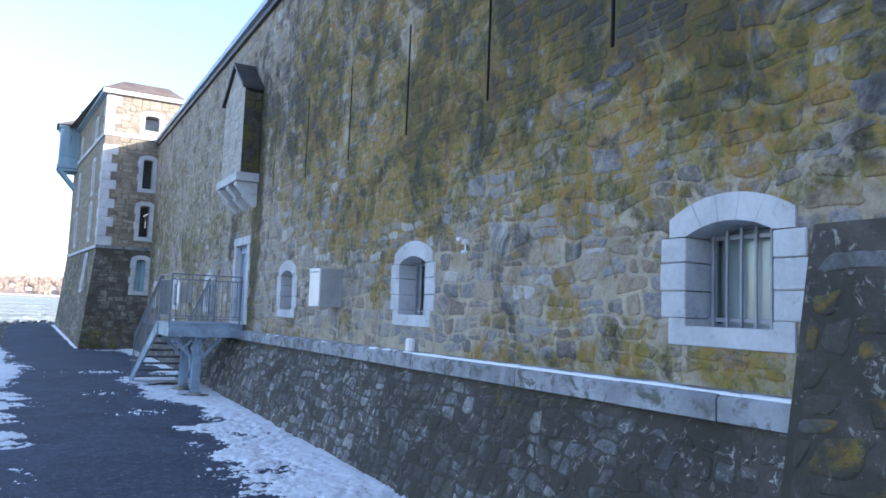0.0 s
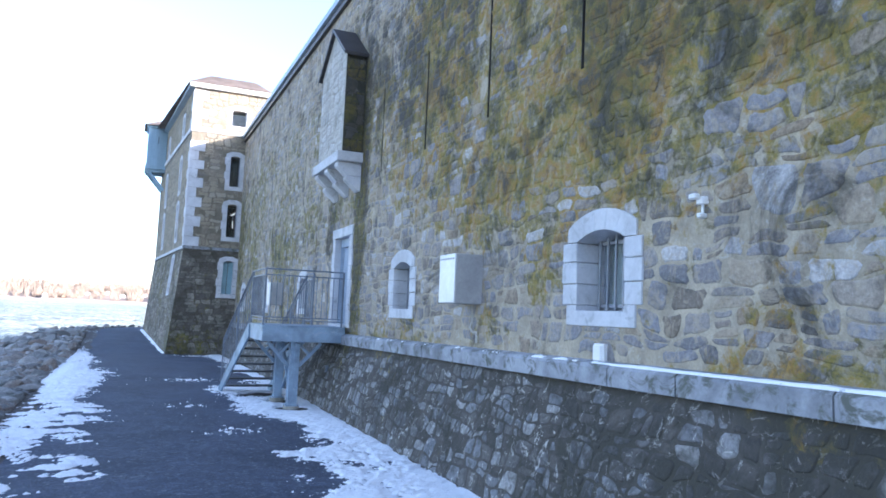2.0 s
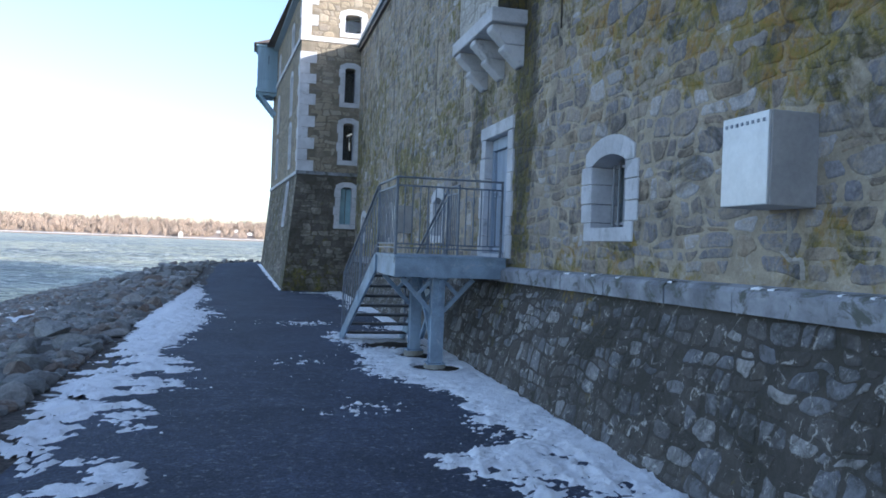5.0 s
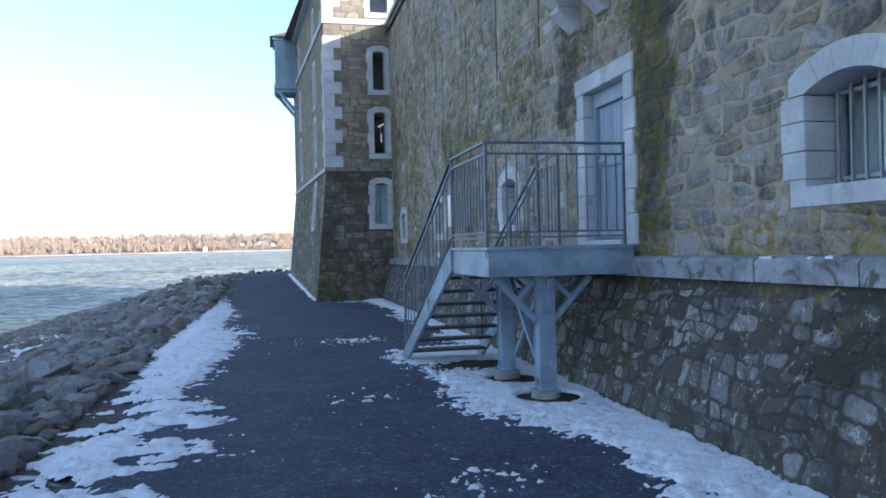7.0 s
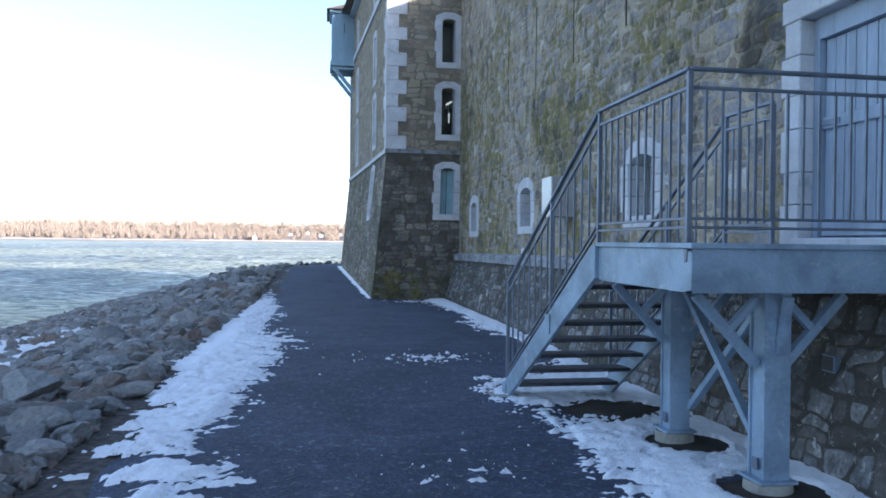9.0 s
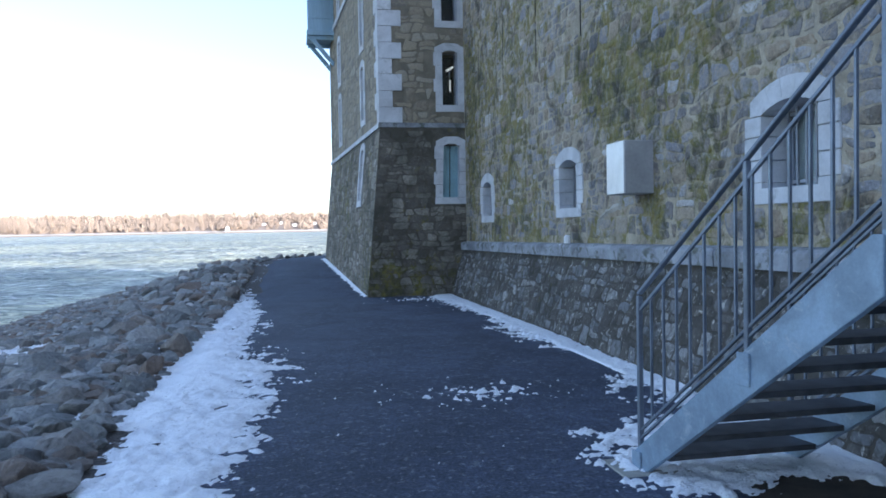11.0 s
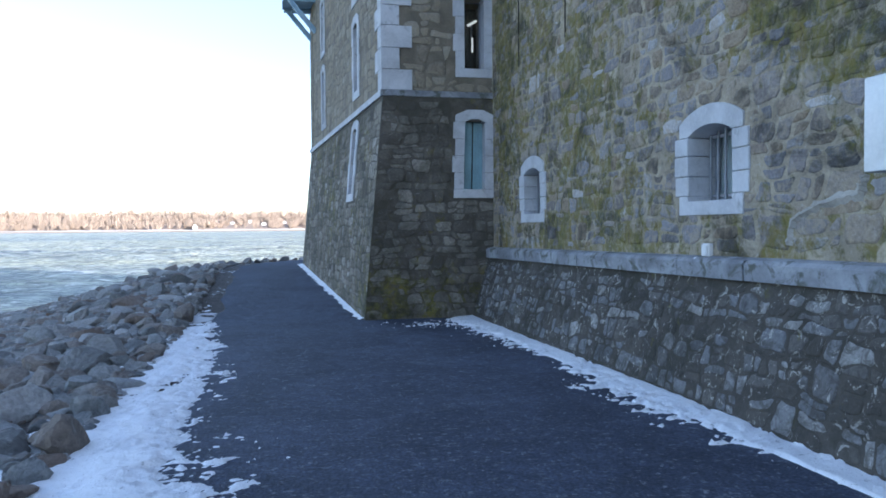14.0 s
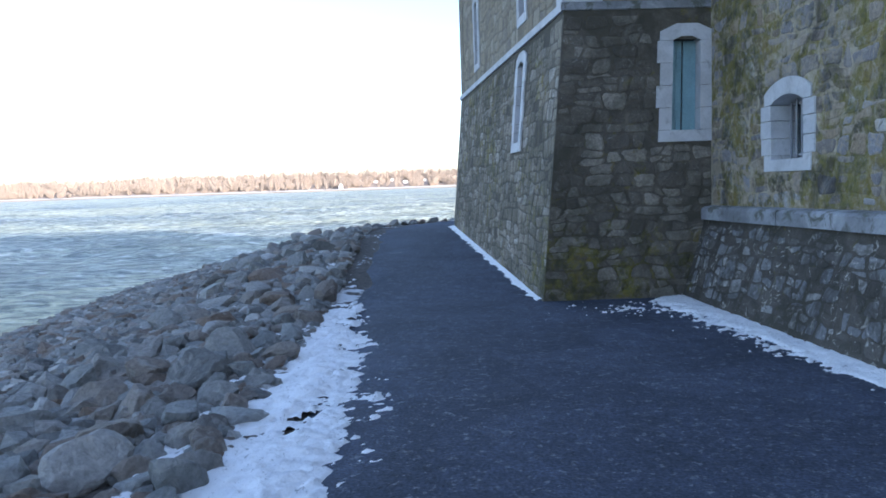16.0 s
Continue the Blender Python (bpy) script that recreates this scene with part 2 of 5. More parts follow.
def plain(name, colour, rough=0.7, metal=0.0, vary=0.25, scale=6.0, bump=0.15, stain=None, streak=(1, 1, 1), depth=0.004, stain_from=0.56):
    """A plain surface with two scales of variation."""
    m, t, p = shader(name, rough, metal)
    vec, geo = place_node(t, streak)
    big = noise_node(t, vec, scale * 0.35, 4.0, 0.6, 0.4)
    fine = noise_node(t, vec, scale * 6, 5.0, 0.65)
    lo, hi = tuple(c * (1 - vary) for c in colour), tuple(min(1, c * (1 + vary)) for c in colour)
    col = mixed(t, step(t, big, 0.3, 0.7), lo, hi)
    col = mixed(t, 0.25, col, ramp(t, fine, [(0.3, (0.3, 0.3, 0.3)), (0.7, (0.7, 0.7, 0.7))]), "OVERLAY")
    if stain:
        col = mixed(t, step(t, noise_node(t, vec, scale * 0.8, 5.0, 0.7, 0.6), stain_from, stain_from + 0.14), col, stain)
    link(t, col, p.inputs["Base Color"])
    if bump:
        bumped(t, p, maths(t, "ADD", fine, big), bump, depth)
    return m


cut_stone = plain("cut_stone", (0.55, 0.555, 0.57), 0.8, 0, 0.14, 5.0, 0.35, (0.38, 0.385, 0.39))
ledge_stone = plain("ledge_stone", (0.29, 0.30, 0.32), 0.85, 0, 0.35, 7.0, 0.5, (0.12, 0.125, 0.105), (1, 0.8, 0.9), 0.006, 0.5)
galvanised = plain("galvanised_steel", (0.26, 0.345, 0.44), 0.5, 0.25, 0.22, 9.0, 0.12, (0.40, 0.46, 0.53))
rail_steel = plain("rail_steel", (0.17, 0.20, 0.25), 0.45, 0.4, 0.2, 12.0, 0.1)
tread_steel = plain("tread_grating", (0.07, 0.075, 0.085), 0.6, 0.3, 0.25, 20.0, 0.2)
iron_bar = plain("iron_bar", (0.34, 0.35, 0.38), 0.55, 0.2, 0.15, 14.0, 0.1)
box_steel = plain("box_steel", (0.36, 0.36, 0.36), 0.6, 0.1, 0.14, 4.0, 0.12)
# paler than the case: light on the river-facing side is in the colour
box_lit_front = plain("box_lit_sheet", (0.60, 0.62, 0.64), 0.4, 0.25, 0.12, 5.0, 0.1)
door_paint = plain("door_paint", (0.31, 0.37, 0.45), 0.6, 0, 0.18, 5.0, 0.25, None, (1, 3, 0.3))
oriel_paint = plain("oriel_paint", (0.30, 0.43, 0.53), 0.6, 0, 0.12, 3.0, 0.15, None, (3, 3, 0.3))
sash_paint = plain("sash_paint", (0.24, 0.38, 0.42), 0.55, 0, 0.15, 5.0, 0.1)
roof_slate = plain("roof_slate", (0.14, 0.11, 0.09), 0.8, 0, 0.3, 4.0, 0.5)
# near-black: roof metal, also the sheets and strips that stand for shade
roof_and_shade = plain("roof_and_shade", (0.05, 0.045, 0.045), 0.5, 0.2, 0.2, 4.0, 0.1)
coping_metal = plain("coping_metal", (0.30, 0.37, 0.44), 0.45, 0.3, 0.12, 2.0, 0.1)
trim_white = plain("white_trim", (0.68, 0.66, 0.62), 0.7, 0, 0.08, 4.0, 0.1)
white_plastic = plain("white_plastic", (0.78, 0.78, 0.77), 0.45, 0, 0.05, 8.0, 0.05)
concrete = plain("concrete", (0.34, 0.33, 0.29), 0.9, 0, 0.2, 8.0, 0.4, (0.2, 0.19, 0.15))
soil = plain("bare_soil", (0.045, 0.035, 0.025), 0.95, 0, 0.4, 9.0, 0.8, None, (1, 1, 1), 0.02)
slat_cloth = plain("blind_cloth", (0.80, 0.81, 0.82), 0.9, 0, 0.1, 4.0, 0.05)
sash_grey = plain("sash_grey", (0.30, 0.33, 0.37), 0.6, 0, 0.15, 6.0, 0.1)
board_old = plain("old_board", (0.20, 0.21, 0.23), 0.8, 0, 0.25, 6.0, 0.3, None, (1, 4, 0.3))


def asphalt_material():
    m, t, p = shader("asphalt", 0.85)
    vec, geo = place_node(t)
    grit = noise_node(t, vec, 42.0, 5.0, 0.75)
    chips = t.nodes.new("ShaderNodeTexVoronoi")
    chips.inputs["Scale"].default_value = 38.0
    link(t, vec, chips.inputs["Vector"])
    worn = noise_node(t, vec, 0.7, 5.0, 0.6, 0.6)
    col = mixed(t, step(t, worn, 0.3, 0.7), (0.030, 0.038, 0.060), (0.052, 0.064, 0.098))
    light = maths(t, "MULTIPLY", step(t, noise_node(t, vec, 15.0, 5.0, 0.8), 0.56, 0.64), 0.62)
    col = mixed(t, light, col, (0.21, 0.225, 0.25))
    col = mixed(t, 0.85, col, ramp(t, grit, [(0.34, (0.15, 0.15, 0.15)), (0.64, (0.9, 0.9, 0.9))]), "OVERLAY")
    mottle = noise_node(t, vec, 5.0, 6.0, 0.75, 0.6)
    col = mixed(t, 0.5, col, ramp(t, mottle, [(0.36, (0.25, 0.25, 0.25)), (0.64, (0.75, 0.75, 0.75))]), "OVERLAY")
    frost = maths(t, "MULTIPLY", step(t, noise_node(t, vec, 1.4, 5.0, 0.75, 0.4), 0.6, 0.72), step(t, noise_node(t, vec, 22.0, 4.0, 0.7), 0.52, 0.62))
    col = mixed(t, maths(t, "MULTIPLY", frost, 0.55), col, (0.5, 0.52, 0.55))
    link(t, col, p.inputs["Base Color"])
    bumped(t, p, maths(t, "ADD", grit, chips.outputs["Distance"]), 0.7, 0.006)
    return m


asphalt = asphalt_material()


def snow_material():
    m, t, p = shader("snow", 0.75)
    vec, geo = place_node(t)
    lumps = noise_node(t, vec, 9.0, 5.0, 0.7)
    dirt = noise_node(t, vec, 3.0, 6.0, 0.75, 0.5)
    specks = noise_node(t, vec, 40.0, 4.0, 0.7)
    col = mixed(t, step(t, dirt, 0.5, 0.75), (0.93, 0.94, 0.95), (0.84, 0.85, 0.87))
    col = mixed(t, maths(t, "MULTIPLY", step(t, specks, 0.6, 0.68), 0.45), col, (0.25, 0.245, 0.24))
    crumbs = noise_node(t, vec, 13.0, 6.0, 0.75, 0.6)
    col = mixed(t, maths(t, "MULTIPLY", step(t, crumbs, 0.61, 0.66), 0.55), col, (0.12, 0.12, 0.125))
    link(t, col, p.inputs["Base Color"])
    p.inputs["Subsurface Weight"].default_value = 0.0
    bumped(t, p, maths(t, "ADD", lumps, maths(t, "MULTIPLY", specks, 0.3)), 0.8, 0.03)
    return m


snow = snow_material()


def rock_material(name, island):
    m, t, p = shader(name, 0.85)
    vec, geo = place_node(t)
    rnd = random_of(t, geo, island)
    col = ramp(t, rnd, [(0.0, (0.12, 0.12, 0.115)), (0.2, (0.28, 0.29, 0.285)), (0.4, (0.21, 0.175, 0.145)), (0.58, (0.34, 0.35, 0.345)), (0.74, (0.175, 0.18, 0.175)), (0.86, (0.20, 0.15, 0.115)), (0.94, (0.36, 0.36, 0.35)), (1.0, (0.52, 0.52, 0.51))])
    grain = noise_node(t, vec, 22.0, 6.0, 0.7)
    vein = noise_node(t, vec, 2.6, 6.0, 0.7, 1.2)
    col = mixed(t, 0.6, col, ramp(t, grain, [(0.3, (0.25, 0.25, 0.25)), (0.7, (0.78, 0.78, 0.78))]), "OVERLAY")
    col = mixed(t, maths(t, "MULTIPLY", step(t, vein, 0.55, 0.62), 0.45), col, (0.42, 0.41, 0.38))
    link(t, col, p.inputs["Base Color"])
    bumped(t, p, maths(t, "ADD", grain, maths(t, "MULTIPLY", vein, 2.0)), 0.9, 0.04)
    return m


rock = rock_material("riprap_rock", False)
rock_joined = rock_material("riprap_rock_joined", True)


def ground_material():
    m, t, p = shader("bank_ground", 0.95)
    vec, geo = place_node(t)
    sep = t.nodes.new("ShaderNodeSeparateXYZ")
    link(t, geo.outputs["Position"], sep.inputs[0])
    grain = noise_node(t, vec, 14.0, 6.0, 0.75)
    patch = noise_node(t, vec, 0.6, 5.0, 0.7, 0.6)
    col = mixed(t, step(t, grain, 0.35, 0.68), (0.05, 0.045, 0.04), (0.16, 0.14, 0.125))
    low = maths(t, "MULTIPLY", step(t, sep.outputs["X"], -8.6, -9.6), 0.09)
    col = mixed(t, step(t, maths(t, "ADD", patch, low), 0.56, 0.60), col, (0.72, 0.74, 0.77))
    far = step(t, sep.outputs["Y"], 900.0, 1000.0)
    col = mixed(t, far, col, (0.32, 0.23, 0.15))
    link(t, col, p.inputs["Base Color"])
    bumped(t, p, grain, 0.9, 0.05)
    return m


bank_ground = ground_material()


def water_material():
    m, t, p = shader("river_water", 0.35)
    p.inputs["Specular IOR Level"].default_value = 0.08
    vec, geo = place_node(t, (2.4, 2.2, 1))
    chop = noise_node(t, vec, 1.0, 6.0, 0.72, 0.6)
    vec2, _ = place_node(t, (0.006, 0.022, 1))
    drift = noise_node(t, vec2, 1.0, 8.0, 0.72, 0.8)
    vec3, _ = place_node(t, (0.12, 0.13, 1))
    swell = noise_node(t, vec3, 1.0, 7.0, 0.75, 0.8)
    vec4, _ = place_node(t, (1.3, 1.9, 1))
    ripple = noise_node(t, vec4, 1.0, 6.0, 0.7, 0.6)
    # little is reflected: blue and sunlit tan bands are painted into the colour
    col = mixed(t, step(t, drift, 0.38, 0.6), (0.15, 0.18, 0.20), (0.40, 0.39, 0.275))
    # bright and dark sides of the waves are overlaid as colour too
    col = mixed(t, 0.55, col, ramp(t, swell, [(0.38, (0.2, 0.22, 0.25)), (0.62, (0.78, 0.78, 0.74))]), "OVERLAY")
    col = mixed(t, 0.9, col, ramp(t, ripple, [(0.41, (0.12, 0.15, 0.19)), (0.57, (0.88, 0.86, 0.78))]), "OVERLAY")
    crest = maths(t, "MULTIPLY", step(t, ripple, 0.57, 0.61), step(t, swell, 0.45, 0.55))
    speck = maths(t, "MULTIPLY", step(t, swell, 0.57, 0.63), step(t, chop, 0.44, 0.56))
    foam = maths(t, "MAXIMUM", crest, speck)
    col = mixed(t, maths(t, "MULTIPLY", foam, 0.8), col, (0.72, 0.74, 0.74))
    link(t, col, p.inputs["Base Color"])
    bumped(t, p, maths(t, "ADD", chop, maths(t, "MULTIPLY", ripple, 2.0)), 0.8, 0.25)
    return m


water_mat = water_material()


def glass_material():
    m, t, p = shader("window_glass", 0.04)
    p.inputs["Base Color"].default_value = (0.75, 0.82, 0.82, 1)
    p.inputs["Transmission Weight"].default_value = 1.0
    p.inputs["IOR"].default_value = 1.45
    return m


glass = glass_material()


def tree_material(name, stops):
    m, t, p = shader(name, 0.95)
    vec, geo = place_node(t)
    col = ramp(t, geo.outputs["Random Per Island"], stops)
    twig = noise_node(t, vec, 0.5, 6.0, 0.8)
    col = mixed(t, 0.3, col, ramp(t, twig, [(0.3, (0.3, 0.3, 0.3)), (0.7, (0.75, 0.75, 0.75))]), "OVERLAY")
    link(t, col, p.inputs["Base Color"])
    return m


far_wood = tree_material("bare_wood", [(0.0, (0.35, 0.28, 0.22)), (0.4, (0.39, 0.31, 0.245)), (0.7, (0.36, 0.29, 0.23)), (0.97, (0.41, 0.325, 0.255)), (1.0, (0.27, 0.23, 0.18))])
house_white = plain("house_wall", (0.7, 0.68, 0.64), 0.8, 0, 0.1, 0.5, 0.0)
house_roof = plain("house_roof", (0.28, 0.25, 0.24), 0.8, 0, 0.1, 0.5, 0.0)


# ---- mesh helpers ----
def box(bm, x0, x1, y0, y1, z0, z1):
    v = [bm.verts.new((x, y, z)) for x in (x0, x1) for y in (y0, y1) for z in (z0, z1)]
    for f in ((0, 1, 3, 2), (4, 6, 7, 5), (0, 4, 5, 1), (2, 3, 7, 6), (0, 2, 6, 4), (1, 5, 7, 3)):
        bm.faces.new([v[i] for i in f])
    return bm


def block(x0, x1, y0, y1, z0, z1, bevel=0.008):
    bm = box(bmesh.new(), x0, x1, y0, y1, z0, z1)
    if bevel:
        bmesh.ops.bevel(bm, geom=bm.edges[:], offset=bevel, segments=1, affect="EDGES", clamp_overlap=True)
    return bm


def bar(a, b, w, d=None, bevel=0.003, up=(0, 0, 1)):
    """A straight bar from a to b, w wide and d deep."""
    d = d or w
    a, b = Vector(a), Vector(b)
    ahead = (b - a).normalized()
    side = ahead.cross(Vector(up))
    if side.length < 1e-3:
        side = ahead.cross(Vector((1, 0, 0)))
    side.normalize()
    top = side.cross(ahead)
    bm = bmesh.new()
    v = [bm.verts.new(p + side * s * w / 2 + top * h * d / 2) for p in (a, b) for s, h in ((-1, -1), (1, -1), (1, 1), (-1, 1))]
    for f in ((0, 1, 2, 3), (7, 6, 5, 4), (0, 4, 5, 1), (1, 5, 6, 2), (2, 6, 7, 3), (3, 7, 4, 0)):
        bm.faces.new([v[i] for i in f])
    bmesh.ops.recalc_face_normals(bm, faces=bm.faces[:])
    if bevel:
        bmesh.ops.bevel(bm, geom=bm.edges[:], offset=bevel, segments=1, affect="EDGES", clamp_overlap=True)
    return bm


def merged(*meshes):
    out = bmesh.new()
    for bm in meshes:
        me = bpy.data.meshes.new("tmp")
        bm.to_mesh(me)
        bm.free()
        out.from_mesh(me)
        bpy.data.meshes.remove(me)
    return out


def prism(outline, axis, lo, hi, bevel=0.0):
    """A flat outline of (a, b) pairs drawn out along one axis: "x" takes (y, z), "y" takes (x, z), "z" takes (x, y)."""
    bm = bmesh.new()
    put = {"x": lambda a, b, c: (c, a, b), "y": lambda a, b, c: (a, c, b), "z": lambda a, b, c: (a, b, c)}[axis]
    ring = [[bm.verts.new(put(a, b, c)) for a, b in outline] for c in (lo, hi)]
    bm.faces.new(ring[0])
    bm.faces.new(ring[1][::-1])
    n = len(outline)
    for i in range(n):
        bm.faces.new((ring[0][i], ring[1][i], ring[1][(i + 1) % n], ring[0][(i + 1) % n]))
    bmesh.ops.recalc_face_normals(bm, faces=bm.faces[:])
    if bevel:
        bmesh.ops.bevel(bm, geom=bm.edges[:], offset=bevel, segments=1, affect="EDGES", clamp_overlap=True)
    return bm


def mesh_of(name, bm, material):
    bmesh.ops.recalc_face_normals(bm, faces=bm.faces[:])
    me = bpy.data.meshes.new(name)
    bm.to_mesh(me)
    bm.free()
    me.materials.append(material)
    return me


def part(name, bm, material, parent, label=""):
    """One mesh object under a thing or a part; the mesh is given in the world's metres."""
    ob = new(name, mesh_of(name, bm, material))
    ob.parent = parent
    ob.matrix_parent_inverse = parent.matrix_basis.inverted() if parent.parent is None else Matrix.Identity(4)
    if label:
        ob["label"] = label
    return ob


def base(name, at, label="", category="", group="", kind=""):
    ob = new(name)
    ob.empty_display_size = 0.2
    ob.location = at
    ob.matrix_basis = Matrix.Translation(at)
    return tagged(ob, label, category, group, kind)


def solid(name, bm, material, label="", category="", group="", kind=""):
    return tagged(new(name, mesh_of(name, bm, material)), label, category, group, kind)


def pierced(place, us, vs, holes, thick):
    """A slab in (u, v), thick metres deep, with rectangular holes (u0, u1, v0, v1) through it. place(u, v, depth) gives the world point."""
    us = sorted({us[0], us[1], *[h[k] for h in holes for k in (0, 1)], *us[2:]})
    vs = sorted({vs[0], vs[1], *[h[k] for h in holes for k in (2, 3)], *vs[2:]})
    bm = bmesh.new()
    grid = {}

    def vert(i, j, d):
        if (i, j, d) not in grid:
            grid[i, j, d] = bm.verts.new(place(us[i], vs[j], d * thick))
        return grid[i, j, d]

    def full(i, j):
        if not (0 <= i < len(us) - 1 and 0 <= j < len(vs) - 1):
            return False
        a, b = (us[i] + us[i + 1]) / 2, (vs[j] + vs[j + 1]) / 2
        return not any(h[0] < a < h[1] and h[2] < b < h[3] for h in holes)

    for i in range(len(us) - 1):
        for j in range(len(vs) - 1):
            if not full(i, j):
                continue
            for d in (0, 1):
                bm.faces.new((vert(i, j, d), vert(i + 1, j, d), vert(i + 1, j + 1, d), vert(i, j + 1, d)))
            for (a, b), (p, q) in (((i - 1, j), ((i, j), (i, j + 1))), ((i + 1, j), ((i + 1, j), (i + 1, j + 1))), ((i, j - 1), ((i, j), (i + 1, j))), ((i, j + 1), ((i, j + 1), (i + 1, j + 1)))):
                if not full(a, b):
                    bm.faces.new((vert(*p, 0), vert(*q, 0), vert(*q, 1), vert(*p, 1)))
    return bm


def courses(rng, us, vs, w, h):
    """Stone outlines that fill a rectangle: uneven courses with wavy beds, stones of unlike widths, some split into two thin ones."""
    shift = rng.uniform(0, 90)
    beds = [vs[0]]
    while beds[-1] < vs[1] - 0.6 * h:
        beds.append(beds[-1] + h * rng.uniform(0.62, 1.55))
    beds[-1] = vs[1]

    def bed(k, u):
        if k in (0, len(beds) - 1):
            return beds[k]
        return beds[k] + h * (0.75 * noise.noise((u * 1.1, k * 7.3 + shift, 0)) + 0.42 * noise.noise((u * 5.0, k * 3.1 + shift, 5)))

    out = []
    for k in range(len(beds) - 1):
        u = us[0] - rng.uniform(0, w)
        lean = 0.0
        while u < us[1]:
            n = u + w * rng.uniform(0.42, 1.75)
            lean2 = rng.uniform(-0.32, 0.32) * h
            a, b = max(u, us[0]), min(n, us[1])
            if b - a > 0.07:
                low = [(a - lean * (a > us[0]), 0), ((a + b) / 2, 0), (b - lean2 * (b < us[1]), 0)]
                top = [(b + lean2 * (b < us[1]), 1), ((a + b) / 2 + rng.uniform(-0.1, 0.1) * w, 1), (a + lean * (a > us[0]), 1)]
                tall = beds[k + 1] - beds[k]
                cuts = [0.0, 1.0]
                if tall > 1.05 * h and rng.random() < 0.4:
                    cuts = [0.0, rng.uniform(0.38, 0.62), 1.0]
                for lo, hi in zip(cuts, cuts[1:]):
                    ring = []
                    for p, end in low + top:
                        f = hi if end else lo
                        z0, z1 = bed(k, p), bed(k + 1, p)
                        ring.append(Vector((p, z0 + (z1 - z0) * f)))
                    out.append(ring)
            u, lean = n, lean2
    return out


def stone_mesh(rng, poly, place, joint, proud):
    """Vertices and faces of one rubble stone: a worn outline, a chamfered edge and a slightly domed face."""
    mid = sum(poly, Vector((0, 0))) / len(poly)
    pts = []
    for a, b in zip(poly, poly[1:] + poly[:1]):
        if (b - a).length > 0.02:
            pts.append(a.lerp(b, 0.2))
            pts.append(a.lerp(b, 0.8))
            if (b - a).length > 0.16:
                m = a.lerp(b, rng.uniform(0.35, 0.65))
                pts.insert(-1, m + (m - mid) * rng.uniform(-0.16, 0.06))
    if len(pts) < 4:
        return None
    reach = sum((p - mid).length for p in pts) / len(pts)
    if reach < 0.045:
        return None
    g = joint * rng.uniform(0.5, 1.5) / reach
    h = proud * rng.uniform(0.5, 1.5)
    tu, tv = rng.uniform(-0.3, 0.3) * proud, rng.uniform(-0.3, 0.3) * proud
    n = len(pts)
    verts = []
    for s, d in ((1 - g * 0.8, -0.015), (1 - g, h * 0.5), (1 - g - 0.2, h)):
        for p in pts:
            q = mid + (p - mid) * s * rng.uniform(0.95, 1.0)
            e = (p - mid) / reach
            verts.append(place(q.x, q.y, -(d + (tu * e.x + tv * e.y) * (d > 0) + rng.uniform(-0.1, 0.1) * h * (d > 0))))
    verts.append(place(mid.x, mid.y, -h * rng.uniform(1.0, 1.3)))
    faces = []
    for r in (0, 1):
        for k in range(n):
            q = (k + 1) % n
            faces.append((r * n + k, r * n + q, (r + 1) * n + q, (r + 1) * n + k))
    for k in range(n):
        faces.append((2 * n + k, 2 * n + (k + 1) % n, 3 * n))
    return verts, faces


def raw_mesh(name, verts, faces, material, smooth=False):
    me = bpy.data.meshes.new(name)
    me.from_pydata([tuple(v) for v in verts], [], faces)
    me.materials.append(material)
    me.update()
    if smooth:
        me.polygons.foreach_set("use_smooth", [True] * len(me.polygons))
    return me


def lay_stones(seed, name, parent, place, us, vs, size, joint, proud, keep, near, mat_one, mat_many, label):
    """Lay rubble over a rectangle. Stones for which near(u, v) holds, up to 300, are pieces of their own; the rest are joined."""
    rng = random.Random(seed)
    verts, faces, count = [], [], 0
    for poly in courses(rng, us, vs, *size):
        mid = sum(poly, Vector((0, 0))) / len(poly)
        if not keep(mid.x, mid.y) or rng.random() < 0.05:
            continue
        made = stone_mesh(rng, poly, place, joint, proud)
        if made is None:
            continue
        if near is not None and count < 300 and near(mid.x, mid.y):
            count += 1
            ob = new("stone", raw_mesh("stone", *made, mat_one, True))
            ob.parent = parent
            ob.matrix_parent_inverse = Matrix.Identity(4)
        else:
            o = len(verts)
            verts += made[0]
            faces += [tuple(i + o for i in f) for f in made[1]]
    if faces:
        ob = new(name, raw_mesh(name, verts, faces, mat_many, True))
        ob.parent = parent
        ob.matrix_parent_inverse = Matrix.Identity(4)
        tagged(ob, label, "", "", "stuff")


# ---- ground, path, water ----
def rise(y):
    """The path climbs gently along the tower."""
    return 0.052 * max(0.0, min(y, 45.0) - 32.0) - 0.08 * max(0.0, min(1.0, (y - 23.0) / 8.0))


def off_shore(x, y):
    """Metres outside the made-up ground, which ends at x = -6 and beyond the tower at y = 45."""
    dx, dy = -3.0 - x, y - 42.0
    if dx <= 0 and dy <= 0:
        return max(dx, dy) - 3.0
    return math.hypot(max(dx, 0), max(dy, 0)) - 3.0


BANK = [(0.0, -0.06), (2.0, -0.28), (4.0, -0.6), (6.6, -1.02), (12.0, -2.0), (30.0, -4.0)]


def bank(d):
    if d <= 0:
        return -0.06
    for (a, za), (b, zb) in zip(BANK, BANK[1:]):
        if d < b:
            return za + (zb - za) * (d - a) / (b - a)
    return -4.0


def ground_at(x, y):
    if y > 1190:
        return min(3.0, (y - 1200) * 0.05)
    d = off_shore(x, y)
    lift = rise(y) * max(0.0, 1 - max(d, 0) / 6)
    return bank(d) + lift


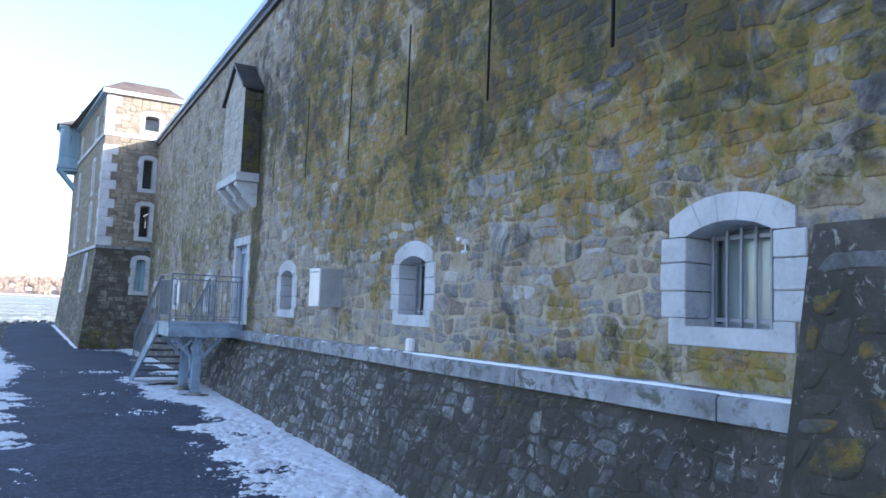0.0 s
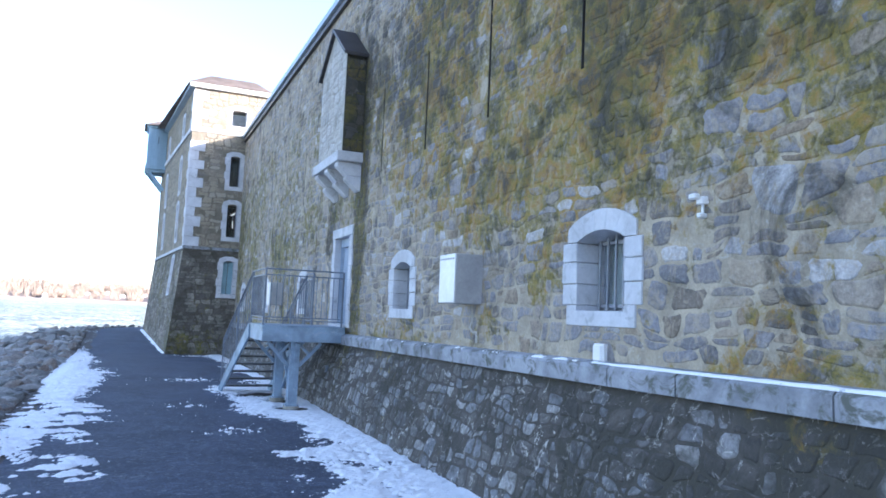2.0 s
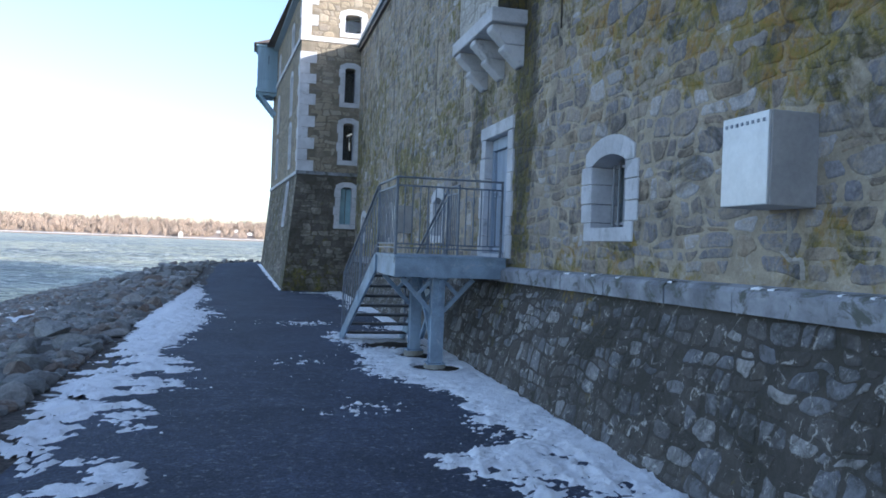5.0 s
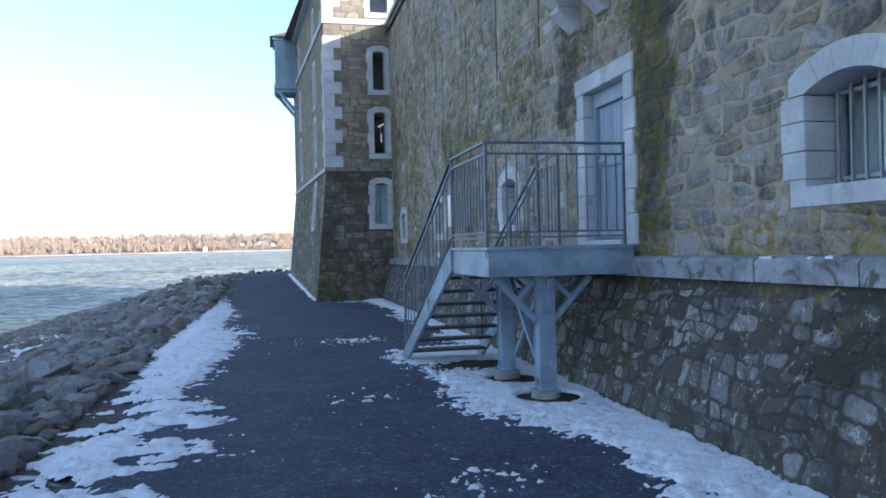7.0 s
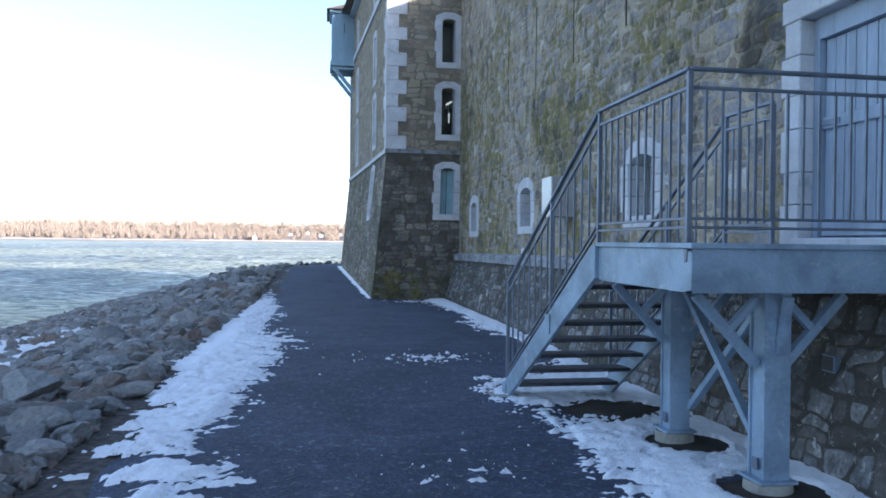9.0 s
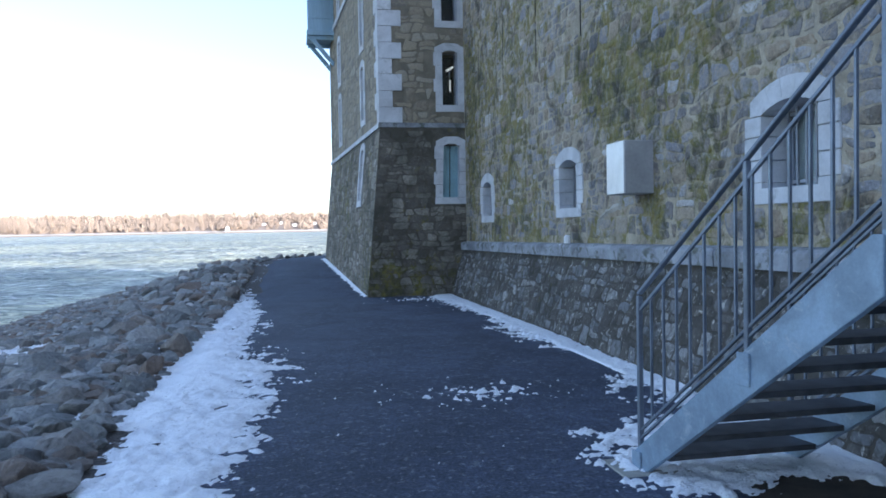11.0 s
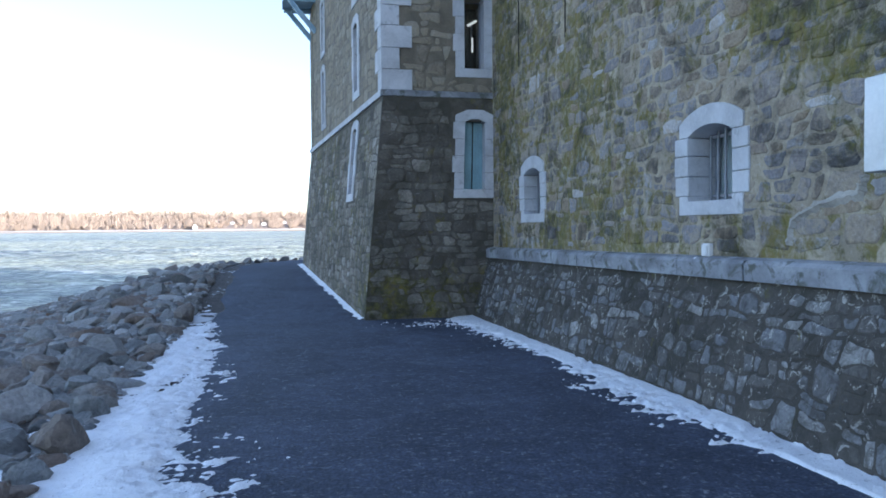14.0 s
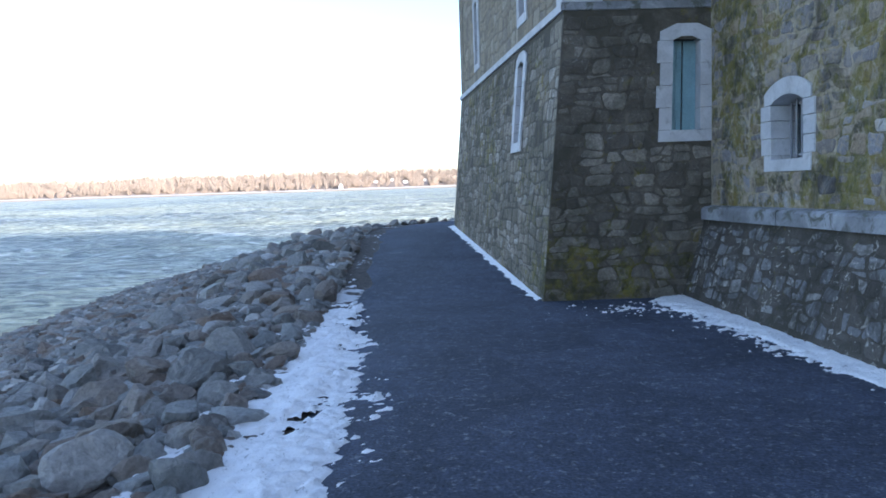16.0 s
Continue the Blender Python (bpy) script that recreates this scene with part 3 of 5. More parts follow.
def ground_sheet():
    xs = [-4000, -2000, -900, -400, -150, -80, -40, -26] + [-20 + 0.5 * i for i in range(41)] + [2, 6, 15, 40, 120, 400, 1000, 2500, 4000]
    ys = [-3000, -1200, -400, -120, -40, -15] + [-6 + 0.7 * i for i in range(90)] + [62, 75, 100, 160, 300, 600, 900, 1150, 1190, 1200, 1215, 1240, 1300, 1500, 2000, 3500]
    verts = [(x, y, ground_at(x, y) + (noise.noise((x * 0.7, y * 0.7, 0)) * 0.05 if -14 < x < -5.8 else 0)) for y in ys for x in xs]
    n = len(xs)
    faces = [(j * n + i, j * n + i + 1, (j + 1) * n + i + 1, (j + 1) * n + i) for j in range(len(ys) - 1) for i in range(n - 1)]
    return tagged(new("ground", raw_mesh("ground", verts, faces, bank_ground)), "brown stony river bank with thin snow patches", "ground", "", "structure")


ground_sheet()


def water_sheet():
    """A flat river, with wind chop standing on it over the nearer reach."""
    verts = [(-4500, -3000, -1.0), (4500, -3000, -1.0), (4500, 1260, -1.0), (-4500, 1260, -1.0)]
    faces = [(0, 1, 2, 3)]
    xs, ys = [], [8.0]
    x = -7.0
    while x > -330:
        xs.append(x)
        x -= 0.5 + 0.004 * abs(x + 7)
    xs = [6.0 + 0.6 * k for k in range(40, -1, -1)] + [-6.4 + 0.6 * k for k in range(20, -1, -1)] + xs
    while ys[-1] < 420:
        ys.append(ys[-1] + 0.42 + 0.006 * (ys[-1] - 8))
    for y in ys:
        for x in xs:
            fade = min(1.0, (420 - y) / 160, (x + 330) / 80)
            d = off_shore(x, y)
            fade *= max(0.0, min(1.0, (d - 5.6) / 4.0)) if d < 10 else 1.0
            gust = 0.7 + 0.6 * noise.noise((x * 0.02, y * 0.02, 4))
            chop = 0.62 + noise.noise((x * 0.42, y * 0.36, 1)) * 0.6 + noise.noise((x * 0.95, y * 0.8, 7)) * 0.3
            verts.append((x, y, -0.995 + max(0.0, fade) * gust * 0.42 * max(0.0, chop) ** 1.7))
    n = len(xs)
    for j in range(len(ys) - 1):
        for i in range(n - 1):
            k = 4 + j * n + i
            faces.append((k, k + n, k + n + 1, k + 1))
    return tagged(new("water", raw_mesh("water", verts, faces, water_mat, True)), "wind-ruffled grey-blue river, wave light and white crests in its colour", "water", "", "structure")


water_sheet()


def path_sheet():
    """The asphalt path, with a ragged river-side edge."""
    rng = random.Random(3)
    ys = [-40, -20, -10] + [-5 + 0.35 * i for i in range(143)]
    verts, faces = [], []
    cols = 14
    for y in ys:
        left = -5.35 + 0.16 * noise.noise((0, y * 0.6, 3)) + 0.07 * noise.noise((0, y * 2.4, 7))
        if y > 40:
            left = max(left, -6 + 3.2 - math.sqrt(max(0.0, 3.0**2 - (y - 41.6) ** 2)) + 0.2) if y < 44.5 else -2.9
        for k in range(cols + 1):
            x = left + (-0.3 - left) * k / cols
            crown = 0.015 * math.sin(math.pi * k / cols)
            verts.append((x, y, rise(y) + 0.0 + crown - (0.055 if k == 0 else 0.0)))
    n = cols + 1
    for j in range(len(ys) - 1):
        for i in range(cols):
            faces.append((j * n + i, j * n + i + 1, (j + 1) * n + i + 1, (j + 1) * n + i))
    return tagged(new("path", raw_mesh("path", verts, faces, asphalt, True)), "dark grey asphalt path with frost specks", "path", "", "structure")


path_sheet()


def path_top(x, y):
    left = -5.35
    if x < left:
        f = min(1.0, (left - x) / 0.45)
        return max(ground_at(x, y), rise(y) - 0.06 * f * f * (3 - 2 * f))
    return rise(y) + 0.015 * math.sin(math.pi * (x - left) / (-0.3 - left))


def snow_sheet(name, xs, ys, depth_at, label, under=path_top):
    """A thin snow cover over a strip, where depth_at(x, y) is above zero, thinning to its ragged edge."""
    step_m = 0.034
    nx, ny = round((xs[1] - xs[0]) / step_m), round((ys[1] - ys[0]) / step_m)
    idx, verts, faces = {}, [], []
    depth = {}
    for j in range(ny + 1):
        for i in range(nx + 1):
            x, y = xs[0] + i * step_m, ys[0] + j * step_m
            depth[i, j] = depth_at(x, y)

    def vert(i, j):
        if (i, j) not in idx:
            x, y = xs[0] + i * step_m, ys[0] + j * step_m
            d = depth[i, j]
            idx[i, j] = len(verts)
            verts.append((x, y, under(x, y) - 0.012 + min(0.05, d * 0.12) + (0.012 * noise.noise((x * 5, y * 5, 2)) if d > 0.1 else 0)))
        return idx[i, j]

    for j in range(ny):
        for i in range(nx):
            if max(depth[i, j], depth[i + 1, j], depth[i, j + 1], depth[i + 1, j + 1]) > 0:
                faces.append((vert(i, j), vert(i + 1, j), vert(i + 1, j + 1), vert(i, j + 1)))
    return tagged(new(name, raw_mesh(name, verts, faces, snow, True)), label, "snow", "", "stuff")


def along(points, y):
    if y <= points[0][0]:
        return points[0][1]
    for (a, p), (b, q) in zip(points, points[1:]):
        if y < b:
            return p + (q - p) * (y - a) / (b - a)
    return points[-1][1]


WALL_SNOW = [(-6, -2.5), (5.7, -2.2), (9.4, -2.1), (10.4, -2.25), (10.8, -1.5), (12.8, -1.4), (14.0, -2.0), (15.5, -2.05), (17.3, -2.25), (18.6, -2.2), (19.2, -0.9), (20.6, -0.8), (22.6, -0.95), (25.6, -0.9), (27.5, -0.95), (29.5, -1.25), (31.3, -1.35), (31.7, -0.6)]
RIVER_SNOW = [(-6, -3.9), (9, -4.0), (11.3, -4.1), (15, -4.45), (17.5, -4.45), (22.5, -4.7), (26, -5.05), (28.5, -5.15), (30, -5.4), (34, -6.0), (36, -6.2)]


def rough_edge(x, y, seed):
    coarse = noise.noise((x * 1.1, y * 0.55, seed)) * 0.28
    crumb = noise.noise((x * 9.0, y * 12.0, seed + 9)) * 0.13
    return coarse + crumb + noise.fractal((x * 3.4, y * 4.0, seed + 3), 0.12, 2.3, 6) * 0.24


def wall_snow_depth(x, y):
    foot = -0.56
    edge = along(WALL_SNOW, y)
    d = min((x - edge) * 0.9, 0.5)
    d += rough_edge(x, y, 1.5) * (1.0 if y < 18.5 else 1.25)
    patchy = 0.0 if y > 18.5 else 0.3 * max(0.0, noise.noise((x * 1.3, y * 1.1, 5)))
    if 14.2 < y < 18.3 and (math.hypot(x + 1.02, y - 14.62) < 0.34 or math.hypot(x + 1.02, y - 15.75) < 0.32):
        return -1
    d -= 0.75 * math.exp(-(((x + 1.2) / 0.55) ** 2) - ((y - 17.0) / 0.38) ** 2)
    if x > foot - 0.16:
        d = max(d, 0.3)
    return d - 0.06 - patchy


def path_snow_depth(x, y):
    """Crumbs of snow left on the asphalt."""
    near = max(math.exp(-((x + 2.5) / 0.9) ** 2 - ((y - 20.2) / 0.55) ** 2), 0.9 * math.exp(-((x + 2.35) / 0.5) ** 2 - ((y - 12.2) / 0.5) ** 2), 0.8 * math.exp(-((x + 2.9) / 0.7) ** 2 - ((y - 15.2) / 0.4) ** 2))
    return near * 0.42 + noise.fractal((x * 9.0, y * 9.0, 9.0), 0.15, 2.3, 6) * 0.34 - 0.41


def river_snow_depth(x, y):
    edge = along(RIVER_SNOW, y)
    outer = -5.8 if y < 20 else -6.3
    near = max(0.0, min(1.0, (14.0 - y) / 3.0))
    d = min((edge - x) * 0.8, (x - outer) * 0.8, 0.45 - 0.24 * near)
    d += rough_edge(x, y, 4.5) - (0.04 if y < 20 else -0.1)
    f = max(0.0, min(1.0, (18.5 - y) / 2.0))  # broken into streaks over the nearer stretch
    d -= (0.25 + 0.75 * f) * max(0.0, 0.14 + noise.noise((x * 1.2, y * 2.2, 8)))
    return d - 0.12 * near - (0.2 + 0.45 * f + 0.5 * near) * max(0.0, 0.08 * near + noise.noise((x * 2.6, y * 5.0, 21)))


def beach_snow_depth(x, y):
    d = min((along([(18, -7.6), (22, -8.0), (25, -8.4)], y) - x) * 0.6, (x + 11.6) * 0.6, (y - 17.5) * 0.25, (29.0 - y) * 0.35, 0.3)
    return d + rough_edge(x, y, 12.5) * 1.3 - 0.7 * max(0.0, noise.noise((x * 1.6, y * 1.3, 31))) - 0.02


snow_sheet("beach_snow", (-11.8, -6.9), (15.0, 29.2), beach_snow_depth, "broken white snow on the river beach", lambda x, y: ground_at(x, y) + noise.noise((x * 0.7, y * 0.7, 0)) * 0.05 + 0.035)
snow_sheet("wall_foot_snow", (-3.1, -0.45), (-3.0, 31.75), wall_snow_depth, "trodden white snow along the foot of the wall")
snow_sheet("path_edge_snow", (-6.3, -3.7), (2.0, 37.0), river_snow_depth, "patchy white snow along the stony path edge")
snow_sheet("path_crumb_snow", (-4.0, -1.4), (10.5, 21.5), path_snow_depth, "thin crumbs of snow on the asphalt")
snow_sheet("path_crumb_snow", (-2.9, -0.75), (29.3, 31.55), lambda x, y: 0.46 * math.exp(-((x + 1.6) / 0.9) ** 2 - ((y - 30.7) / 0.55) ** 2) + noise.fractal((x * 5.0, y * 10.0, 9.0), 0.15, 2.3, 6) * 0.34 - 0.42, "thin crumbs of snow on the asphalt")
# the tower's foot keeps a thin line of drifted snow
rng = random.Random(8)
verts, faces = [], []
for k in range(160):
    y = 31.75 + 10.9 * k / 159
    fx = -2.58 - 0.0652 * (y - 31.68)
    w = max(0.005, 0.06 + 0.12 * noise.noise((0, y * 1.7, 1)) + 0.12 * noise.noise((0, y * 6, 4)))
    z = rise(y)
    verts += [(fx - w - 0.05, y, z + 0.003), (fx - w * 0.5, y, z + 0.035), (fx + 0.1, y, z + 0.06)]
    if k:
        a = 3 * k
        faces += [(a - 3, a - 2, a + 1, a), (a - 2, a - 1, a + 2, a + 1)]
tagged(new("tower_foot_snow", raw_mesh("tower_foot_snow", verts, faces, snow, True)), "thin line of snow at the tower foot", "snow", "", "stuff")


# ---- the long wall ----
def sill(y):
    return 1.925 - 0.006 * y


def ledge_top(y):
    return 1.64 - 0.0113 * y


WINDOW_AT = [1.08, 6.08, 11.54, 18.95, 24.33, 29.43]
SLIT_AT = [0.25, 2.34, 4.4, 6.48, 8.62, 10.8, 12.97, 17.4, 19.5, 21.6, 23.74, 25.86, 28.02, 30.1]
DOOR = (14.74, 15.82, 1.63, 3.47)

holes = [(y - 0.47, y + 0.47, sill(y) + 0.08, sill(y) + 0.93) for y in WINDOW_AT]
holes += [(y - 0.03, y + 0.03, 4.48, 6.05) for y in SLIT_AT]
holes += [(DOOR[0] - 0.1, DOOR[1] + 0.1, DOOR[2] - 0.03, DOOR[3] + 0.08)]


def on_wall(u, v, d):
    return (d, u, v)


wall_east = solid("wall_east", pierced(on_wall, (-40.0, 31.9), (-0.5, WALL_TOP), holes, 1.1), mortar_wall, "tall rubble stone fort wall, mossy and weathered", "wall", "", "structure")


def on_foot(u, v, d):
    top = ledge_top(u) - 0.2
    return (-0.10 - 0.42 * max(0.0, (top - v)) / 1.4 + d, u, v)


bm = bmesh.new()
rows = []
for k in range(75):
    y = -40 + 72.0 * k / 74
    t = ledge_top(y) - 0.2
    rows.append([bm.verts.new(p) for p in (on_foot(y, -0.5, 0), on_foot(y, t, 0), (0.02, y, t), (0.02, y, -0.5))])
for a, b in zip(rows, rows[1:]):
    for i in range(4):
        bm.faces.new((a[i], a[(i + 1) % 4], b[(i + 1) % 4], b[i]))
wall_foot = solid("wall_foot", bm, mortar_foot, "dark sloping rubble foot of the fort wall", "wall", "", "structure")

# added near-black strips make the slits dark, for deep shade and grime
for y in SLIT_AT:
    slit = base("loophole", (0, y, 4.48), "tall narrow loophole with added dark strips for its shade", "loophole", "", "structure")
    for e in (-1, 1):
        part("shade_strip", block(0.004, 0.5, *sorted((y + e * 0.029, y + e * 0.022)), 4.485, 6.045, 0), roof_and_shade, slit)

# the ledge: long dressed blocks, laid end to end
ledge = base("trim", (0, -6, 1.4), "grey weathered stone ledge along the wall", "ledge", "", "structure")
rng = random.Random(21)
y = -8.0
while y < 31.6:
    n = min(y + rng.uniform(0.85, 1.45), 31.66)
    bm = bmesh.new()
    ring = []
    out = rng.uniform(-0.012, 0.012)
    for yy in (y + 0.006, n - 0.006):
        t = ledge_top(yy)
        ring.append([bm.verts.new(p) for p in ((0.05, yy, t - 0.2), (-0.16 + out, yy, t - 0.2), (-0.165 + out, yy, t - 0.05), (-0.13 + out, yy, t - 0.015), (0.05, yy, t + 0.015))])
    bm.faces.new(ring[0])
    bm.faces.new(ring[1][::-1])
    for i in range(5):
        bm.faces.new((ring[0][i], ring[1][i], ring[1][(i + 1) % 5], ring[0][(i + 1) % 5]))
    part("block", bm, ledge_stone, ledge)
    y = n
# thin snow lying on the ledge
verts, faces = [], []
k = 0
for i in range(1000):
    y = -5 + 0.035 * i
    h = 0.014 + (0.007 if y < 6 else 0.02) * noise.fractal((0, y * 2.2, 2.0), 0.4, 2.2, 5) - (0.002 if y < 6 else 0.014 if y < 13 else 0.024)
    if h > 0.003:
        t = ledge_top(y)
        w = 0.02 + h
        verts += [(-0.142, y, t - 0.022), (-0.138, y, t - 0.015 + h), (-0.13 + w, y, t - 0.01 + h), (-0.12 + w * 1.5, y, t - 0.01)]
        if k:
            a = len(verts) - 4
            faces += [(a - 4 + q, a - 3 + q, a + 1 + q, a + q) for q in range(3)]
        k = 1
    else:
        k = 0
tagged(new("ledge_snow", raw_mesh("ledge_snow", verts, faces, snow, True)), "thin line of snow on the stone ledge", "snow", "", "stuff")

# coping along the wall's head
coping = base("coping", (0, 0, WALL_TOP), "blue-grey metal coping along the wall head", "coping", "", "structure")
y = -40.0
while y < 31.6:
    n = min(y + 2.4, 31.62)
    part("cap", prism([(-0.16, WALL_TOP + 0.02), (-0.16, WALL_TOP + 0.17), (0.5, WALL_TOP + 0.36), (1.1, WALL_TOP + 0.36), (1.1, WALL_TOP + 0.003), (-0.1, WALL_TOP + 0.003)], "y", y + 0.004, n - 0.004), coping_metal, coping)
    y = n
# near-black strip draws the dark line under the caps
part("under_cap_strip", block(-0.09, -0.004, -40, 31.6, WALL_TOP - 0.14, WALL_TOP - 0.001, 0), roof_and_shade, coping)

# the fort's body behind the wall, closed on all sides
solid("roof", block(1.1, 16, -40, 31.9, WALL_TOP - 0.1, WALL_TOP + 0.15, 0), roof_slate, "dark flat fort roof behind the wall", "roof", "", "structure")
solid("wall_back", block(15.5, 16.4, -40, 31.9, -0.5, WALL_TOP - 0.12, 0), mortar_wall, "plain rear wall of the fort", "wall", "", "structure")
solid("wall_south", block(1.12, 15.45, -40, -39.2, -0.5, WALL_TOP - 0.12, 0), mortar_wall, "plain end wall of the fort", "wall", "", "structure")

# low buttress
bm = bmesh.new()
outer = [(-0.95, -0.3), (-0.62, 2.5), (-0.58, 2.66), (-0.02, 2.74), (-0.02, -0.3)]
ring = [[bm.verts.new((x, y + 0.12 * (2.6 - z) / 2.6, z)) for x, z in outer] for y in (-7.0, 0.02)]
bm.faces.new(ring[0])
bm.faces.new(ring[1][::-1])
for i in range(5):
    bm.faces.new((ring[0][i], ring[1][i], ring[1][(i + 1) % 5], ring[0][(i + 1) % 5]))
buttress = solid("buttress", bm, mortar_foot, "low dark mossy stone buttress against the wall", "buttress", "", "structure")


# ---- windows of the long wall ----
def arch(c, z0, half, spring, crown, n=10):
    """Points of a flat arch from -half to half."""
    r = (half**2 + (crown - spring) ** 2) / (2 * (crown - spring))
    pts = []
    for k in range(n + 1):
        u = -half + 2 * half * k / n
        pts.append((c + u, z0 + spring - (r - (crown - spring)) + math.sqrt(r * r - u * u)))
    return pts


def arched_window(name, c, z0, label):
    """A barred window in a dressed surround, in the wall x = 0: sill, three blocks a side, five arch stones, bars, sash and pane."""
    w = base(name, (0, c, z0), label, "window", "", "structure")
    deep = 0.46
    part("window_sill", prism([(c - 0.545, z0), (c + 0.545, z0), (c + 0.545, z0 + 0.2), (c + 0.375, z0 + 0.2), (c + 0.375, z0 + 0.145), (c - 0.375, z0 + 0.145), (c - 0.375, z0 + 0.2), (c - 0.545, z0 + 0.2)], "x", -0.018, deep, 0.006), cut_stone, w)
    zs = [0.203, 0.41, 0.625, 0.815]
    for s in (-1, 1):
        for k, (a, b) in enumerate(zip(zs, zs[1:])):
            lo, hi = sorted((c + s * 0.378, c + s * (0.625 + 0.01 * (k % 2))))
            part("jamb_stone", block(-0.016 - 0.004 * k, deep, lo, hi, z0 + a, z0 + b - 0.006, 0.008), cut_stone, w)
    low, top = arch(c, z0, 0.378, 0.815, 0.91, 15), arch(c, z0, 0.545, 0.955, 1.11, 15)
    for k in range(5):
        lo, hi = low[3 * k : 3 * k + 4], top[3 * k : 3 * k + 4]
        sh = 0.003
        if k == 0:
            lo = [(c - 0.545, z0 + 0.818), (c - 0.378, z0 + 0.818)] + lo[1:]
        if k == 4:
            lo = lo[:-1] + [(c + 0.378, z0 + 0.818), (c + 0.545, z0 + 0.818)]
        ring = lo + hi[::-1]
        mid = (sum(p[0] for p in ring) / len(ring), sum(p[1] for p in ring) / len(ring))
        ring = [(a + (mid[0] - a) * sh * 6, b) for a, b in ring]
        part("arch_stone", prism(ring, "x", -0.018, deep, 0.0), cut_stone, w)
    for k in range(6):
        u = c - 0.32 + 0.128 * k
        part("bar", bar((0.22, u, z0 + 0.14), (0.22, u, z0 + 0.89 - 0.5 * (u - c) ** 2), 0.022, 0.022, 0.004, (0, 1, 0)), iron_bar, w)
    for z in (z0 + 0.185, z0 + 0.8):
        part("bar_rail", block(0.235, 0.245, c - 0.385, c + 0.385, z, z + 0.03, 0.002), iron_bar, w)
    f = part("window_frame", pierced(lambda u, v, d: (0.31 + d, u, v), (c - 0.40, c + 0.40), (z0 + 0.12, z0 + 0.92), [(c - 0.36, c + 0.36, z0 + 0.17, z0 + 0.88)], 0.05), sash_grey, w)
    part("pane", block(0.325, 0.331, c - 0.36, c + 0.36, z0 + 0.17, z0 + 0.88, 0), glass, f).visible_shadow = False
    for k in range(8):
        u = c - 0.34 + 0.097 * k
        part("blind_slat", bar((0.39, u, z0 + 0.15), (0.39, u, z0 + 0.9), 0.092, 0.006, 0, (1, 0.25 + 0.08 * (k % 3), 0)), slat_cloth, w)
    # grey sheet closes the opening and stands in for the dim room
    part("room_stand_in", block(0.6, 0.62, c - 0.46, c + 0.46, z0 + 0.085, z0 + 0.925, 0), board_old, w)
    return w


first = arched_window("window_1", WINDOW_AT[0], sill(WINDOW_AT[0]), "arched barred window in a pale cut-stone surround")
for k, y in enumerate(WINDOW_AT[1:]):
    copy_thing(first, Matrix.Translation((0, y, sill(y)))).name = f"window_{k + 2}"


# ---- the door, its stone lintel, and the boxed machicolation over it ----
def door_set():
    a, b, z0, z1 = DOOR
    d = base("door_1", (0, (a + b) / 2, z0), "tall grey-blue boarded door in a pale stone frame", "door", "", "structure")
    for s, e in ((a, -1), (b, 1)):
        zz = z0 - 0.03
        for k, h in enumerate((0.34, 0.27, 0.36, 0.28, 0.33, 0.29)):
            w = 0.20 if k % 2 else 0.25
            lo, hi = sorted((s, s + e * w))
            part("jamb_stone", block(-0.03, 0.5, lo, hi, zz + 0.003, min(zz + h, z1) - 0.003, 0.008), cut_stone, d)
            zz += h
    part("lintel", block(-0.035, 0.5, a - 0.22, b + 0.24, z1 + 0.003, z1 + 0.2, 0.01), cut_stone, d)
    part("threshold", block(-0.1, 0.5, a + 0.003, b - 0.003, z0 - 0.03, z0 + 0.03, 0.01), cut_stone, d)
    part("door_frame", pierced(lambda u, v, w: (0.10 + w, u, v), (a + 0.003, b - 0.003), (z0 + 0.03, z1 - 0.003), [(a + 0.07, b - 0.07, z0 + 0.04, z1 - 0.18)], 0.12), door_paint, d)
    leaf = part("door_leaf", block(0.17, 0.21, a + 0.075, b - 0.075, z0 + 0.045, z1 - 0.185, 0.004), door_paint, d)
    n = 8
    for k in range(n):
        u = a + 0.08 + (b - a - 0.16) * k / n
        part("board", block(0.152, 0.169, u + 0.004, u + (b - a - 0.16) / n - 0.004, z0 + 0.05, z1 - 0.19, 0.003), door_paint, leaf)
    part("cross_rail", block(0.122, 0.151, a + 0.085, b - 0.085, z0 + 0.92, z0 + 1.02, 0.005), door_paint, leaf)
    part("kick_rail", block(0.122, 0.151, a + 0.085, b - 0.085, z0 + 0.05, z0 + 0.16, 0.005), door_paint, leaf)
    part("strap_hinge", block(0.11, 0.121, b - 0.3, b - 0.085, z0 + 0.945, z0 + 0.99, 0.003), rail_steel, leaf, "dark iron strap hinge")


door_set()


